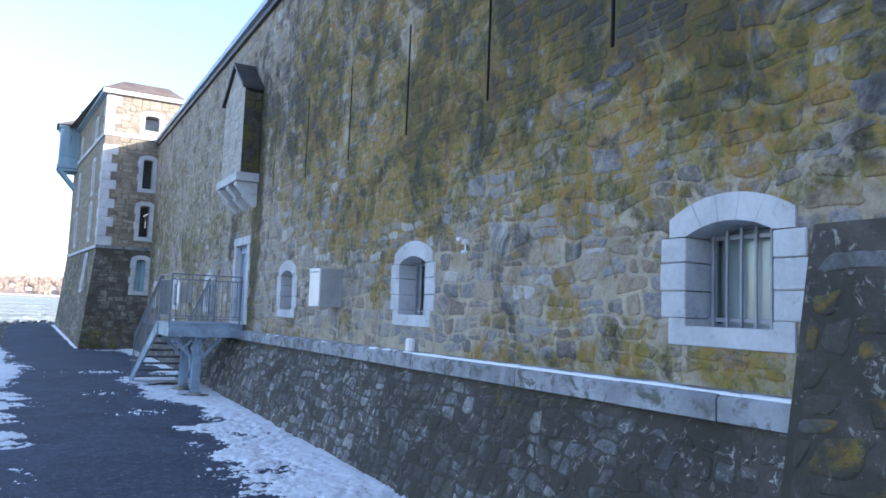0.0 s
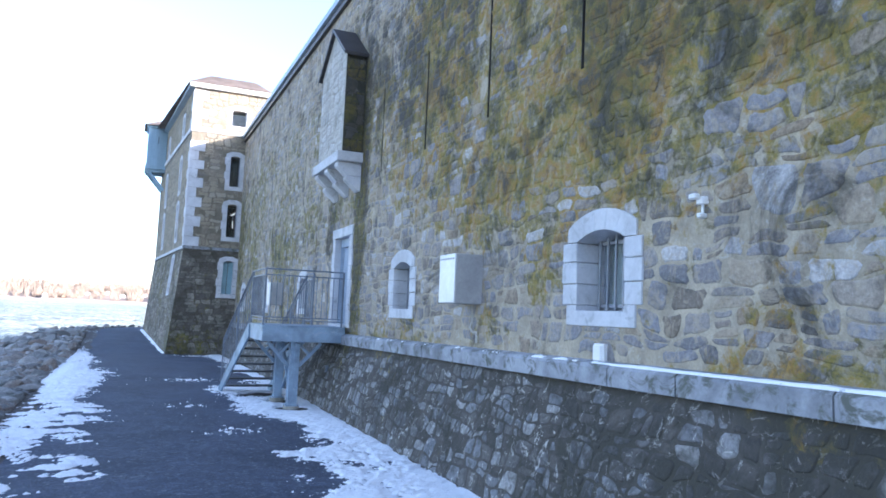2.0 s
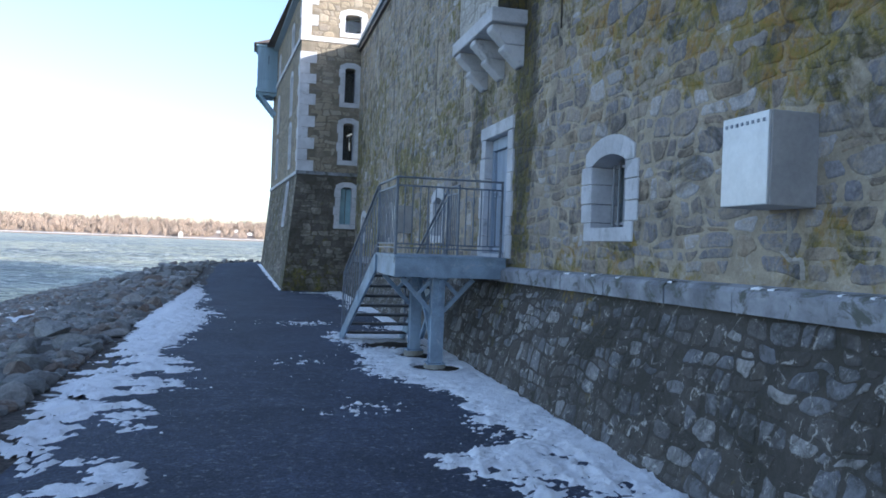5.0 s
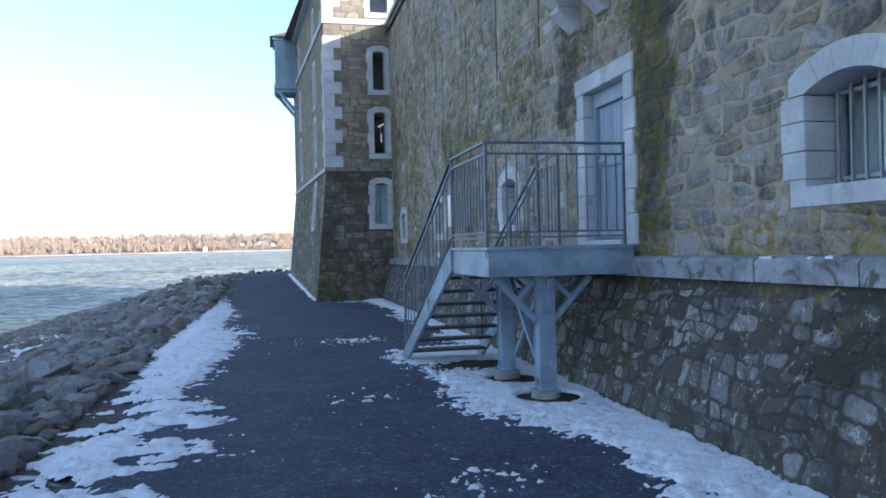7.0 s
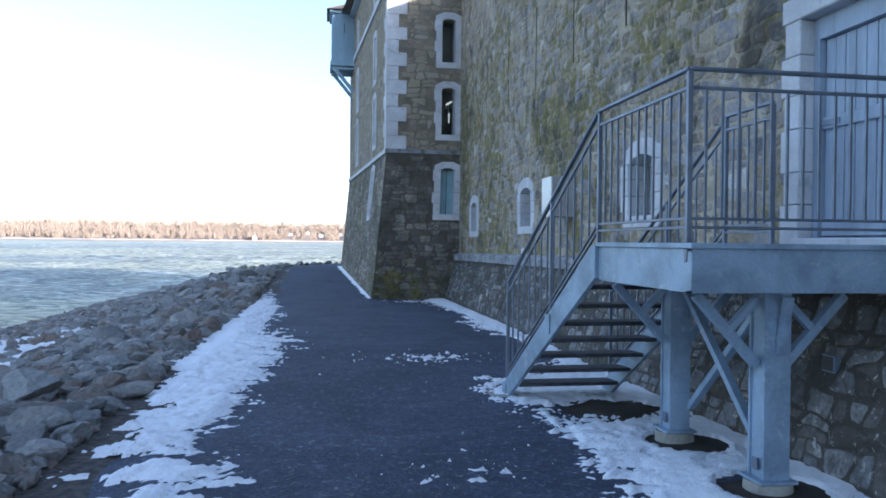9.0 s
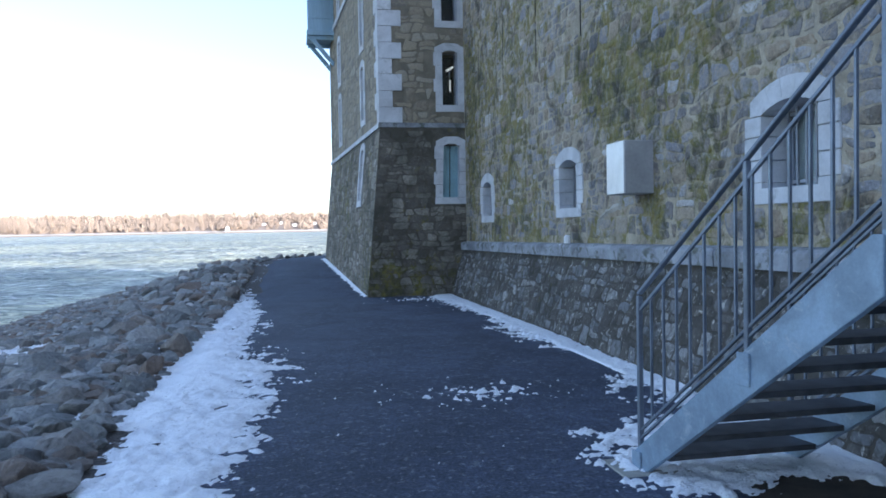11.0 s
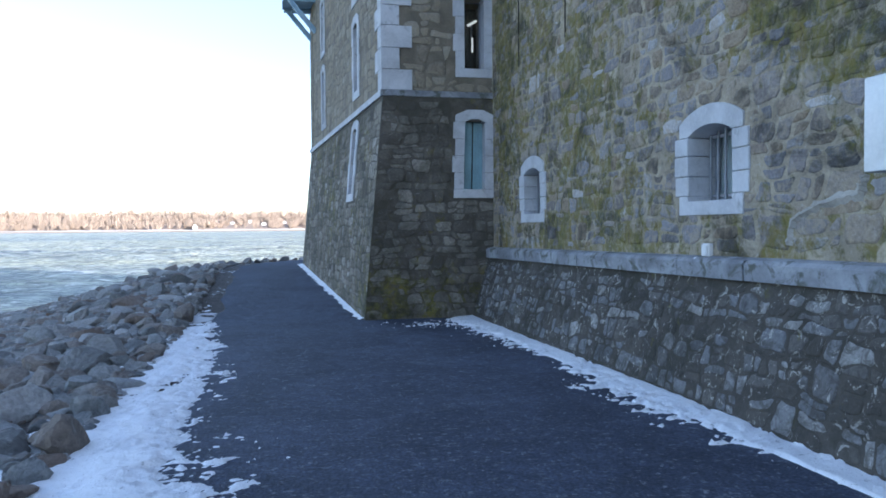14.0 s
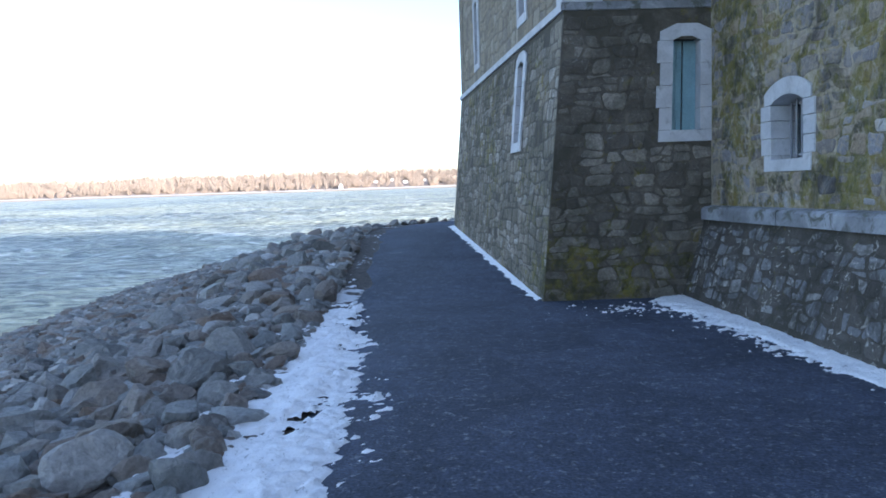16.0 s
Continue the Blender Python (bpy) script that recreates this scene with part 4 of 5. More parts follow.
def machicolation():
    y0, y1, z0, z1 = 14.22, 16.2, 5.06, 7.05
    mid, ridge = (y0 + y1) / 2, 7.78
    m = base("machicolation", (0, mid, 4.3), "gabled stone box on corbels above the door", "machicolation", "", "structure")
    body = part("box_wall", prism([(y0, z0 + 0.003), (y1, z0 + 0.003), (y1, z1), (mid, ridge), (y0, z1)], "x", -0.42, -0.002), mortar_pale, m)
    part("side_wall", block(-0.418, -0.003, y0 - 0.006, y0 - 0.001, z0 + 0.003, z1 - 0.003, 0), mortar_foot, m)
    part("slab", block(-0.52, 0.05, y0 - 0.06, y1 + 0.06, z0 - 0.2, z0, 0.012), cut_stone, m)
    for c in (y0 + 0.16, mid, y1 - 0.16):
        part("corbel", prism([(0.05, z0 - 0.205), (-0.48, z0 - 0.205), (-0.48, z0 - 0.28), (-0.28, z0 - 0.47), (0.05, z0 - 0.47)], "y", c - 0.13, c + 0.13, 0.012), cut_stone, m)
        part("corbel", prism([(0.05, z0 - 0.475), (-0.30, z0 - 0.475), (-0.30, z0 - 0.53), (-0.05, z0 - 0.76), (0.05, z0 - 0.76)], "y", c - 0.13, c + 0.13, 0.012), cut_stone, m)
    for s in (-1, 1):
        lo = (mid + s * (mid - y0 + 0.1), z1 - 0.06)
        part("roof_slope", prism([lo, (mid, ridge + 0.02), (mid, ridge + 0.09), (lo[0], lo[1] + 0.07)], "x", -0.5, 0.03), roof_and_shade, m)
    return body


breteche = machicolation()


# ---- the corner tower ----
TY, TX, EAVE, BELT = 31.68, -2.16, 10.95, 4.24
ALONG, OUTW = Vector((-0.0652, 0.9979, 0)), Vector((-0.9979, -0.0652, 0))
TLEN = 11.05


def on_front(u, v, d):
    lean = 0.39 * max(0.0, (BELT - v)) / BELT * max(0.0, min(1.0, (0.2 - u) / 2.36))
    return (u - lean, TY + d - (0.03 if v < BELT - 0.02 else 0.0), v)


def on_flank(u, v, d):
    lean = 0.39 * max(0.0, (BELT - v)) / BELT
    p = Vector((TX, TY, 0)) + ALONG * u - OUTW * d + OUTW * lean
    return (p.x, p.y, v)


FRONT_OPEN = [(-0.55, -0.15, 2.42, 3.72), (-0.56, -0.16, 4.76, 6.08), (-0.56, -0.16, 6.88, 8.10), (-0.62, -0.02, 9.44, 10.06)]
FLANK_OPEN = [(2.5, 2.95, 2.45, 3.85), (2.5, 2.95, 4.75, 6.2), (2.5, 2.95, 6.85, 8.2), (2.55, 2.95, 9.35, 10.1), (7.75, 8.2, 4.75, 6.2), (7.75, 8.2, 6.85, 8.2), (7.8, 8.15, 9.35, 10.1)]

def part_holes(holes, lo, hi):
    return [(a - 0.02, b + 0.02, c - 0.02, e + 0.02) for a, b, c, e in holes if lo < c < hi]


tower_front = solid("wall_tower_front", pierced(on_front, (TX, 0.78), (BELT, EAVE), part_holes(FRONT_OPEN, BELT, 20), 0.7), mortar_tower, "warm rubble front of the corner tower", "wall", "", "structure")
tower_front_foot = solid("wall_tower_foot", pierced(on_front, (TX, 0.78), (-0.6, BELT - 0.021), part_holes(FRONT_OPEN, 0, BELT), 0.7), mortar_tower_foot, "dark rubble foot of the tower front", "wall", "", "structure")
tower_flank = solid("wall_tower_flank", pierced(on_flank, (0.02, TLEN), (BELT, EAVE), part_holes(FLANK_OPEN, BELT, 20), 0.7), mortar_tower, "rubble river side of the corner tower", "wall", "", "structure")
tower_flank_foot = solid("wall_tower_flank_foot", pierced(on_flank, (0.02, TLEN), (-0.6, BELT - 0.003), part_holes(FLANK_OPEN, 0, BELT), 0.7), mortar_tower_foot, "sloping rubble foot of the tower flank", "wall", "", "structure")
far = Vector(on_flank(TLEN, 0, 0))
solid("wall_tower_back", block(-2.85, 9.0, far.y - 0.7, far.y - 0.01, -0.6, EAVE, 0), mortar_tower, "plain rear wall of the tower", "wall", "", "structure")
bm = bmesh.new()
box(bm, 0.78, 1.3, TY + 0.02, far.y - 0.8, -0.6, EAVE)
solid("wall_tower_inner", bm, mortar_tower, "plain inner wall of the tower", "wall", "", "structure")

# unseen wall, added so that no sky shows through the front windows
solid("wall_tower_blocker", block(TX + 0.9, 0.76, TY + 1.7, TY + 1.85, -0.6, EAVE, 0), mortar_tower_foot, "unseen added wall that keeps the tower windows dark", "wall", "", "structure")

# string courses and eave boards
trim = base("tower_trim", (TX, TY, BELT), "pale stone string courses of the tower", "string course", "", "structure")
part("string_course", block(TX - 0.05, 0.1, TY - 0.05, TY - 0.002, BELT - 0.06, BELT + 0.06, 0.01), ledge_stone, trim)
part("string_course", block(TX - 0.05, 0.78, TY - 0.05, TY - 0.002, 9.02, 9.2, 0.01), trim_white, trim)
for lo, hi, mat in ((BELT - 0.06, BELT + 0.06, cut_stone), (9.02, 9.2, cut_stone)):
    bm = bmesh.new()
    v = [bm.verts.new(Vector((TX, TY, z)) + ALONG * u + OUTW * d) for u in (-0.003, TLEN) for d, z in ((0.002, lo), (0.05, lo), (0.05, hi), (0.002, hi))]
    for f in ((0, 1, 2, 3), (7, 6, 5, 4), (0, 4, 5, 1), (1, 5, 6, 2), (2, 6, 7, 3), (3, 7, 4, 0)):
        bm.faces.new([v[i] for i in f])
    part("string_course", bm, mat, trim)
part("eave_board", block(TX - 0.22, 0.95, TY - 0.2, TY - 0.002, EAVE - 0.12, EAVE + 0.06, 0.01), trim_white, trim)
bm = bmesh.new()
v = [bm.verts.new(Vector((TX, TY, z)) + ALONG * u + OUTW * d) for u in (-0.0, TLEN + 0.2) for d, z in ((0.002, EAVE - 0.12), (0.2, EAVE - 0.06), (0.2, EAVE + 0.06), (0.002, EAVE + 0.06))]
for f in ((0, 1, 2, 3), (7, 6, 5, 4), (0, 4, 5, 1), (1, 5, 6, 2), (2, 6, 7, 3), (3, 7, 4, 0)):
    bm.faces.new([v[i] for i in f])
part("eave_board", bm, coping_metal, trim)

bm = bmesh.new()
fa, fb = Vector((TX - 0.24, TY - 0.22, EAVE + 0.065)), Vector((far.x - 0.24, far.y + 0.2, EAVE + 0.065))
top = [(-1.5, TY + 1.1), (0.4, TY + 1.1), (0.2, far.y - 1.1), (-2.1, far.y - 1.1)]
v = [bm.verts.new(p) for p in (fa, (1.0, TY - 0.22, EAVE + 0.065), (1.0, far.y + 0.2, EAVE + 0.065), fb)] + [bm.verts.new((x, y, EAVE + 0.8)) for x, y in top]
for f in ((0, 1, 5, 4), (1, 2, 6, 5), (2, 3, 7, 6), (3, 0, 4, 7), (4, 5, 6, 7), (0, 3, 2, 1)):
    bm.faces.new([v[i] for i in f])
solid("tower_roof", bm, roof_slate, "low brown hipped roof of the tower", "roof", "", "structure")


def flat_frame(place, a, b, c, e, side, head, foot, deep):
    """The outer rings of a dressed surround with a flat-arched head, as separate stones."""
    out = []
    n = 4
    for s in (0, 1):
        for k in range(n):
            z0, z1 = c + (e - c) * k / n, c + (e - c) * (k + 1) / n
            w = side * (1.12 if k % 2 else 0.88)
            u0, u1 = (a - w, a) if s == 0 else (b, b + w)
            out.append(("jamb_stone", u0, u1, z0 + 0.004, z1 - 0.004))
    out.append(("window_sill", a - side * 0.9, b + side * 0.9, c - foot, c - 0.003))
    made = []
    for name, u0, u1, z0, z1 in out:
        bm = bmesh.new()
        v = [bm.verts.new(place(u, z, d)) for u in (u0, u1) for d in (-0.025, deep) for z in (z0, z1)]
        for f in ((0, 1, 3, 2), (4, 6, 7, 5), (0, 4, 5, 1), (2, 3, 7, 6), (0, 2, 6, 4), (1, 5, 7, 3)):
            bm.faces.new([v[i] for i in f])
        bmesh.ops.recalc_face_normals(bm, faces=bm.faces[:])
        made.append((name, bm))
    mid = (a + b) / 2
    half = (b - a) / 2
    xs = [-1, -0.4, 0.4, 1]
    for k in range(3):
        bm = bmesh.new()
        ring = []
        for d in (-0.025, deep):
            lo = [(mid + half * xs[k], e), (mid + half * xs[k + 1], e)]
            lo = [(u, z + 0.07 * (1 - ((u - mid) / half) ** 2)) for u, z in lo]
            wide = half + side * 0.95
            hi = [(mid + wide * xs[k + 1], e + head * (1.0 - 0.45 * (abs(xs[k + 1]) > 0.9))), (mid + wide * xs[k], e + head * (1.0 - 0.45 * (abs(xs[k]) > 0.9)))]
            if k == 0:
                lo = [(mid - wide, e)] + lo
            if k == 2:
                lo = lo + [(mid + wide, e)]
            ring.append([bm.verts.new(place(u, z, d)) for u, z in lo + hi])
        n2 = len(ring[0])
        bm.faces.new(ring[0])
        bm.faces.new(ring[1][::-1])
        for i in range(n2):
            bm.faces.new((ring[0][i], ring[1][i], ring[1][(i + 1) % n2], ring[0][(i + 1) % n2]))
        bmesh.ops.recalc_face_normals(bm, faces=bm.faces[:])
        made.append(("arch_stone", bm))
    return made


def tower_window(name, place, hole, label, shut, mat=None):
    a, b, c, e = hole
    at = place((a + b) / 2, c, 0)
    w = base(name, at, label, "window", "", "structure")
    for part_name, bm in flat_frame(place, a, b, c, e, 0.2, 0.24, 0.17, 0.3):
        part(part_name, bm, cut_stone, w)

    def slab(u0, u1, z0, z1, d0, d1):
        bm = bmesh.new()
        v = [bm.verts.new(place(u, z, d)) for u in (u0, u1) for d in (d0, d1) for z in (z0, z1)]
        for f in ((0, 1, 3, 2), (4, 6, 7, 5), (0, 4, 5, 1), (2, 3, 7, 6), (0, 2, 6, 4), (1, 5, 7, 3)):
            bm.faces.new([v[i] for i in f])
        return bm

    m = (a + b) / 2
    if shut:
        for u0, u1 in ((a + 0.003, m - 0.012), (m + 0.012, b - 0.003)):
            leaf = part("shutter", slab(u0, u1, c + 0.003, e + 0.04, 0.17, 0.2), sash_paint, w, "faded blue-green shutter")
            for k in range(1, 3):
                x = u0 + (u1 - u0) * k / 3
                part("batten", slab(x - 0.012, x + 0.012, c + 0.02, e, 0.155, 0.169), sash_paint, leaf)
    else:
        f = 0.035
        for u0, u1, z0, z1 in ((a, a + f, c, e + 0.05), (b - f, b, c, e + 0.05), (a + f, b - f, c, c + f), (a + f, b - f, e + 0.01, e + 0.05)):
            part("window_frame", slab(u0, u1, z0, z1, 0.22, 0.27), board_old, w)
        part("pane", slab(a + f, b - f, c + f, e + 0.01, 0.24, 0.246), glass, w).visible_shadow = False
        # near-black sheet stands in for the unlit room behind the pane
        part("room_stand_in", slab(a - 0.01, b + 0.01, c - 0.01, e + 0.01, 0.62, 0.64), roof_and_shade, w)
    return w


tower_window("window_7", on_front, FRONT_OPEN[0], "tower window with faded blue-green shutters, closed", True)
for k in (1, 2, 3):
    tower_window(f"window_{7 + k}", on_front, FRONT_OPEN[k], "narrow dark tower window in a pale stone surround", False)
for k, hole in enumerate(FLANK_OPEN):
    tower_window(f"window_{11 + k}", on_flank, hole, "narrow river-side tower window in pale stone", False)

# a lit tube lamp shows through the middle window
lamp = base("wall_lamp", (-0.25, TY + 0.6, 5.7), "bright white tube lamp on the dark sheet behind a window", "lamp")
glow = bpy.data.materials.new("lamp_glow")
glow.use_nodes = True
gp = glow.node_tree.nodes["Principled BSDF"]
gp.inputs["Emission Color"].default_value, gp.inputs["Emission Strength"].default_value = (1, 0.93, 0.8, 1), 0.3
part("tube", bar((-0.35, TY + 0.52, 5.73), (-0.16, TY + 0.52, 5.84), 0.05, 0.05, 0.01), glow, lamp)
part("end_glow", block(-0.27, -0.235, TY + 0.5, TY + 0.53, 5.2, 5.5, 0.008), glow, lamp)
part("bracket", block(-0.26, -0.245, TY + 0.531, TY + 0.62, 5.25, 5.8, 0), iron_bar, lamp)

# quoins on the upper corner
quoins = base("quoin_stones", (TX, TY, BELT), "pale dressed corner stones of the tower", "quoin", "", "structure")
z, k = BELT + 0.065, 0
rng = random.Random(17)
while z < EAVE - 0.5:
    if 8.62 < z < 9.2:
        z = 9.205
    h = rng.uniform(0.36, 0.42)
    front, flank = (0.56, 0.3) if k % 2 == 0 else (0.32, 0.55)
    bm = bmesh.new()
    p0 = Vector((TX, TY, 0))
    plan = [p0 + OUTW * 0.03 + Vector((0, -0.035, 0)), p0 + Vector((front, -0.035, 0)), p0 + Vector((front, 0.05, 0)), p0 - OUTW * 0.05 + Vector((0, 0.05, 0)), p0 + ALONG * flank - OUTW * 0.05, p0 + ALONG * flank + OUTW * 0.03]
    ring = [[bm.verts.new((p.x, p.y, zz)) for p in plan] for zz in (z, z + h - 0.012)]
    bm.faces.new(ring[0])
    bm.faces.new(ring[1][::-1])
    for i in range(6):
        bm.faces.new((ring[0][i], ring[1][i], ring[1][(i + 1) % 6], ring[0][(i + 1) % 6]))
    part("stone", bm, cut_stone, quoins)
    z += h
    k += 1


def oriel():
    """The boarded blue turret that hangs on the tower's far river corner."""
    x0, x1, y0, y1, z0, z1 = -3.72, -2.72, 41.1, 42.6, 8.85, 11.0
    o = base("oriel", (-2.8, 41.9, z0), "blue boarded wooden turret on struts, hipped roof", "oriel", "", "structure")
    part("body", block(x0, x1, y0, y1, z0 + 0.2, z1, 0.01), oriel_paint, o)
    part("skirt_board", block(x0 - 0.05, x1, y0 - 0.05, y1 + 0.05, z0, z0 + 0.198, 0.01), oriel_paint, o)
    part("eave_board", block(x0 - 0.08, x1, y0 - 0.08, y1 + 0.08, z1 + 0.003, z1 + 0.13, 0.01), oriel_paint, o)
    for k in range(5):
        u = x0 + 0.06 + (x1 - x0 - 0.1) * k / 4.6
        part("cover_strip", block(u, u + 0.05, y0 - 0.022, y0 - 0.001, z0 + 0.75, z1 - 0.02, 0.003), oriel_paint, o)
    part("cross_rail", block(x0, x1, y0 - 0.026, y0 - 0.001, z0 + 0.62, z0 + 0.73, 0.004), oriel_paint, o)
    part("slot", block(-3.25, -3.19, y0 - 0.012, y0 - 0.001, z0 + 1.35, z0 + 1.75, 0), roof_and_shade, o)
    for y in (y0 + 0.12, y1 - 0.12):
        part("strut", bar((x0 + 0.1, y, z0 - 0.05), (-2.78, y, z0 - 1.05), 0.14, 0.14, 0.01), oriel_paint, o)
        part("strut_beam", bar((x0, y, z0 - 0.07), (-2.78, y, z0 - 0.07), 0.13, 0.13, 0.01), oriel_paint, o)
    bm = bmesh.new()
    v = [bm.verts.new(p) for p in ((x0 - 0.2, y0 - 0.2, z1 + 0.135), (x1, y0 - 0.2, z1 + 0.135), (x1, y1 + 0.2, z1 + 0.135), (x0 - 0.2, y1 + 0.2, z1 + 0.135), (x1, (y0 + y1) / 2, z1 + 0.75))]
    for f in ((0, 1, 4), (1, 2, 4), (2, 3, 4), (3, 0, 4), (3, 2, 1, 0)):
        bm.faces.new([v[i] for i in f])
    roof = part("roof_cap", bm, roof_slate, o)
    bm = bmesh.new()
    bmesh.ops.create_icosphere(bm, subdivisions=2, radius=0.11, matrix=Matrix.Translation((x1, (y0 + y1) / 2, z1 + 1.12)))
    part("finial", merged(bm, bar((x1, (y0 + y1) / 2, z1 + 0.7), (x1, (y0 + y1) / 2, z1 + 1.1), 0.05)), galvanised, roof)


oriel()


# ---- the steel stair ----
PX0, PX1, PY0, PY1, PZ = -1.69, -0.1, 14.42, 16.0, 1.61
SX0, SX1, RUN, RISE, STEPS = -1.70, -0.60, 0.217, 0.179, 9
SPLAY = 0.165  # the flight swings out from the wall


def steel_stair():
    s = base("steel_stair", (-1.1, 15.5, 0.08), "galvanised steel stair and landing on two braced posts", "stair")
    # landing
    part("landing_deck", block(PX0 - 0.02, PX1, PY0 - 0.02, PY1 + 0.0, PZ - 0.035, PZ, 0.004), galvanised, s)

    def channel(a, b, out, depth, z_top):
        """A rolled channel: web with two flanges turned inwards."""
        a, b = Vector(a), Vector(b)
        inward = Vector(out) * -1
        z0 = z_top - depth
        outline = [(0, z0), (0.075, z0), (0.075, z0 + 0.014), (0.01, z0 + 0.016), (0.01, z_top - 0.016), (0.075, z_top - 0.014), (0.075, z_top), (0, z_top)]
        bm = bmesh.new()
        ring = [[bm.verts.new(p + inward * d + Vector((0, 0, z))) for d, z in outline] for p in (a, b)]
        bm.faces.new(ring[0])
        bm.faces.new(ring[1][::-1])
        for i in range(8):
            bm.faces.new((ring[0][i], ring[1][i], ring[1][(i + 1) % 8], ring[0][(i + 1) % 8]))
        return bm

    part("landing_beam", channel((PX0, PY0, 0), (PX1, PY0, 0), (0, -1, 0), 0.27, PZ - 0.036), galvanised, s)
    part("landing_beam", channel((PX0, PY1, 0), (PX1, PY1, 0), (0, 1, 0), 0.27, PZ - 0.036), galvanised, s)
    part("landing_beam", channel((PX0, PY0 + 0.004, 0), (PX0, PY1 - 0.004, 0), (-1, 0, 0), 0.27, PZ - 0.036), galvanised, s)
    part("landing_beam", block(PX1 - 0.08, PX1, PY0 + 0.08, PY1 - 0.08, PZ - 0.3, PZ - 0.037, 0.004), galvanised, s)
    # posts
    for y, foot, x, h in ((14.64, 0.1, -1.03, 0.09), (15.84, 0.12, -1.08, 0.085)):
        web = prism([(x - h, y - h), (x + h, y - h), (x + h, y - h + 0.016), (x + h - 0.04, y - h + 0.016), (x + h - 0.04, y + h - 0.016), (x + h, y + h - 0.016), (x + h, y + h), (x - h, y + h), (x - h, y + h - 0.016), (x - h + 0.015, y + h - 0.016), (x - h + 0.015, y - h + 0.016), (x - h, y - h + 0.016)], "z", foot, PZ - 0.31)
        post = part("post", web, galvanised, s)
        part("base_plate", block(x - 0.13, x + 0.13, y - 0.13, y + 0.13, foot - 0.02, foot - 0.001, 0.003), galvanised, post)
        part("bolt_strip", block(x - h - 0.008, x - h - 0.001, y - 0.03, y + 0.03, foot + 0.05, foot + 0.13, 0.002), rail_steel, post)
        part("cross_head", block(x - 0.5, x + 0.5, y - 0.06, y + 0.06, PZ - 0.309, PZ - 0.29, 0.003), galvanised, s)
        for e in (-1, 1):
            part("knee_brace", bar((x + e * 0.1, y, PZ - 0.78), (x + e * 0.52, y, PZ - 0.33), 0.06, 0.06, 0.003), galvanised, s)
            part("knee_tie", bar((x + e * 0.1, y, PZ - 0.36), (x + e * 0.3, y, PZ - 0.56), 0.05, 0.05, 0.003), galvanised, s)
    for a, b, dx in (((14.72, 0.3), (15.76, PZ - 0.34), -0.03), ((14.72, PZ - 0.34), (15.76, 0.3), 0.035)):
        part("cross_brace", bar((-1.02 + dx, *a), (-1.02 + dx, *b), 0.05, 0.06, 0.003, (1, 0, 0)), galvanised, s)
    part("knee_brace", bar((-1.02, 14.55, PZ - 0.7), (-1.02, PY0 + 0.04, PZ - 0.33), 0.05, 0.05, 0.003), galvanised, s)
    part("knee_brace", bar((-1.08, 15.93, PZ - 0.7), (-1.08, PY1 + 0.0, PZ - 0.33), 0.05, 0.05, 0.003), galvanised, s)
    # flight
    def splayed(bm):
        for v in bm.verts:
            v.co.x -= SPLAY * max(0.0, v.co.y - PY1)
        return bm

    end = PY1 + RUN * (STEPS - 1)
    for x in (SX0, SX1):
        lo = PY1 - 0.02
        flat = [(lo, PZ - 0.02), (lo + 0.06, PZ - 0.02), (end + 0.1, PZ - 0.02 - (end + 0.04 - lo) * RISE / RUN), (end + 0.1, 0.02), (end - 0.06, 0.02), (lo, PZ - 0.29)]
        part("stringer", splayed(prism(flat, "x", x - 0.02, x + 0.02, 0.004)), galvanised, s)
    for k in range(STEPS - 1):
        z = PZ - RISE * (k + 1)
        y = PY1 + RUN * k
        t = part("tread", splayed(block(SX0 + 0.022, SX1 - 0.022, y - 0.015, y + RUN + 0.01, z - 0.04, z - 0.004, 0.003)), tread_steel, s)
        part("nosing", splayed(block(SX0 + 0.022, SX1 - 0.022, y + RUN - 0.012, y + RUN + 0.012, z - 0.05, z - 0.041, 0.002)), tread_steel, t)
    # guard rails: posts, top rail, mid rail, double foot rail, balusters
    H, M, B1, B2 = 1.07, 0.955, 0.15, 0.095

    def guard(a, b, za, zb, posts, gap=0.11, skip_foot=False):
        a, b = Vector((*a, 0)), Vector((*b, 0))
        length = (b - a).length

        def at(f, h):
            p = a.lerp(b, f)
            return Vector((p.x, p.y, za + (zb - za) * f + h))

        g = part("top_rail", bar(at(0, H), at(1, H), 0.04, 0.026, 0.006), rail_steel, s)
        part("mid_rail", bar(at(0, M), at(1, M), 0.022, 0.022, 0.003), rail_steel, s)
        for h in (B1, B2):
            part("foot_rail", bar(at(0, h), at(1, h), 0.022, 0.018, 0.003), rail_steel, s)
        for f in posts:
            part("guard_post", bar(at(f, -0.12), at(f, H - 0.014), 0.034, 0.034, 0.004, (0, 1, 0)), rail_steel, s)
        n = max(2, round(length / gap))
        for k in range(1, n):
            part("baluster", bar(at(k / n, B1), at(k / n, M), 0.015, 0.015, 0, (0, 1, 0)), rail_steel, s)
        return g

    guard((PX0 + 0.01, PY0 + 0.08), (PX1 - 0.04, PY0 + 0.08), PZ, PZ, (0, 0.985))
    guard((PX0 + 0.01, PY0 + 0.08), (PX0 + 0.01, PY1), PZ, PZ, (1,), 0.12)
    foot = PZ - RISE * (STEPS - 1) - 0.06
    swing = SPLAY * (end + 0.03 - PY1)
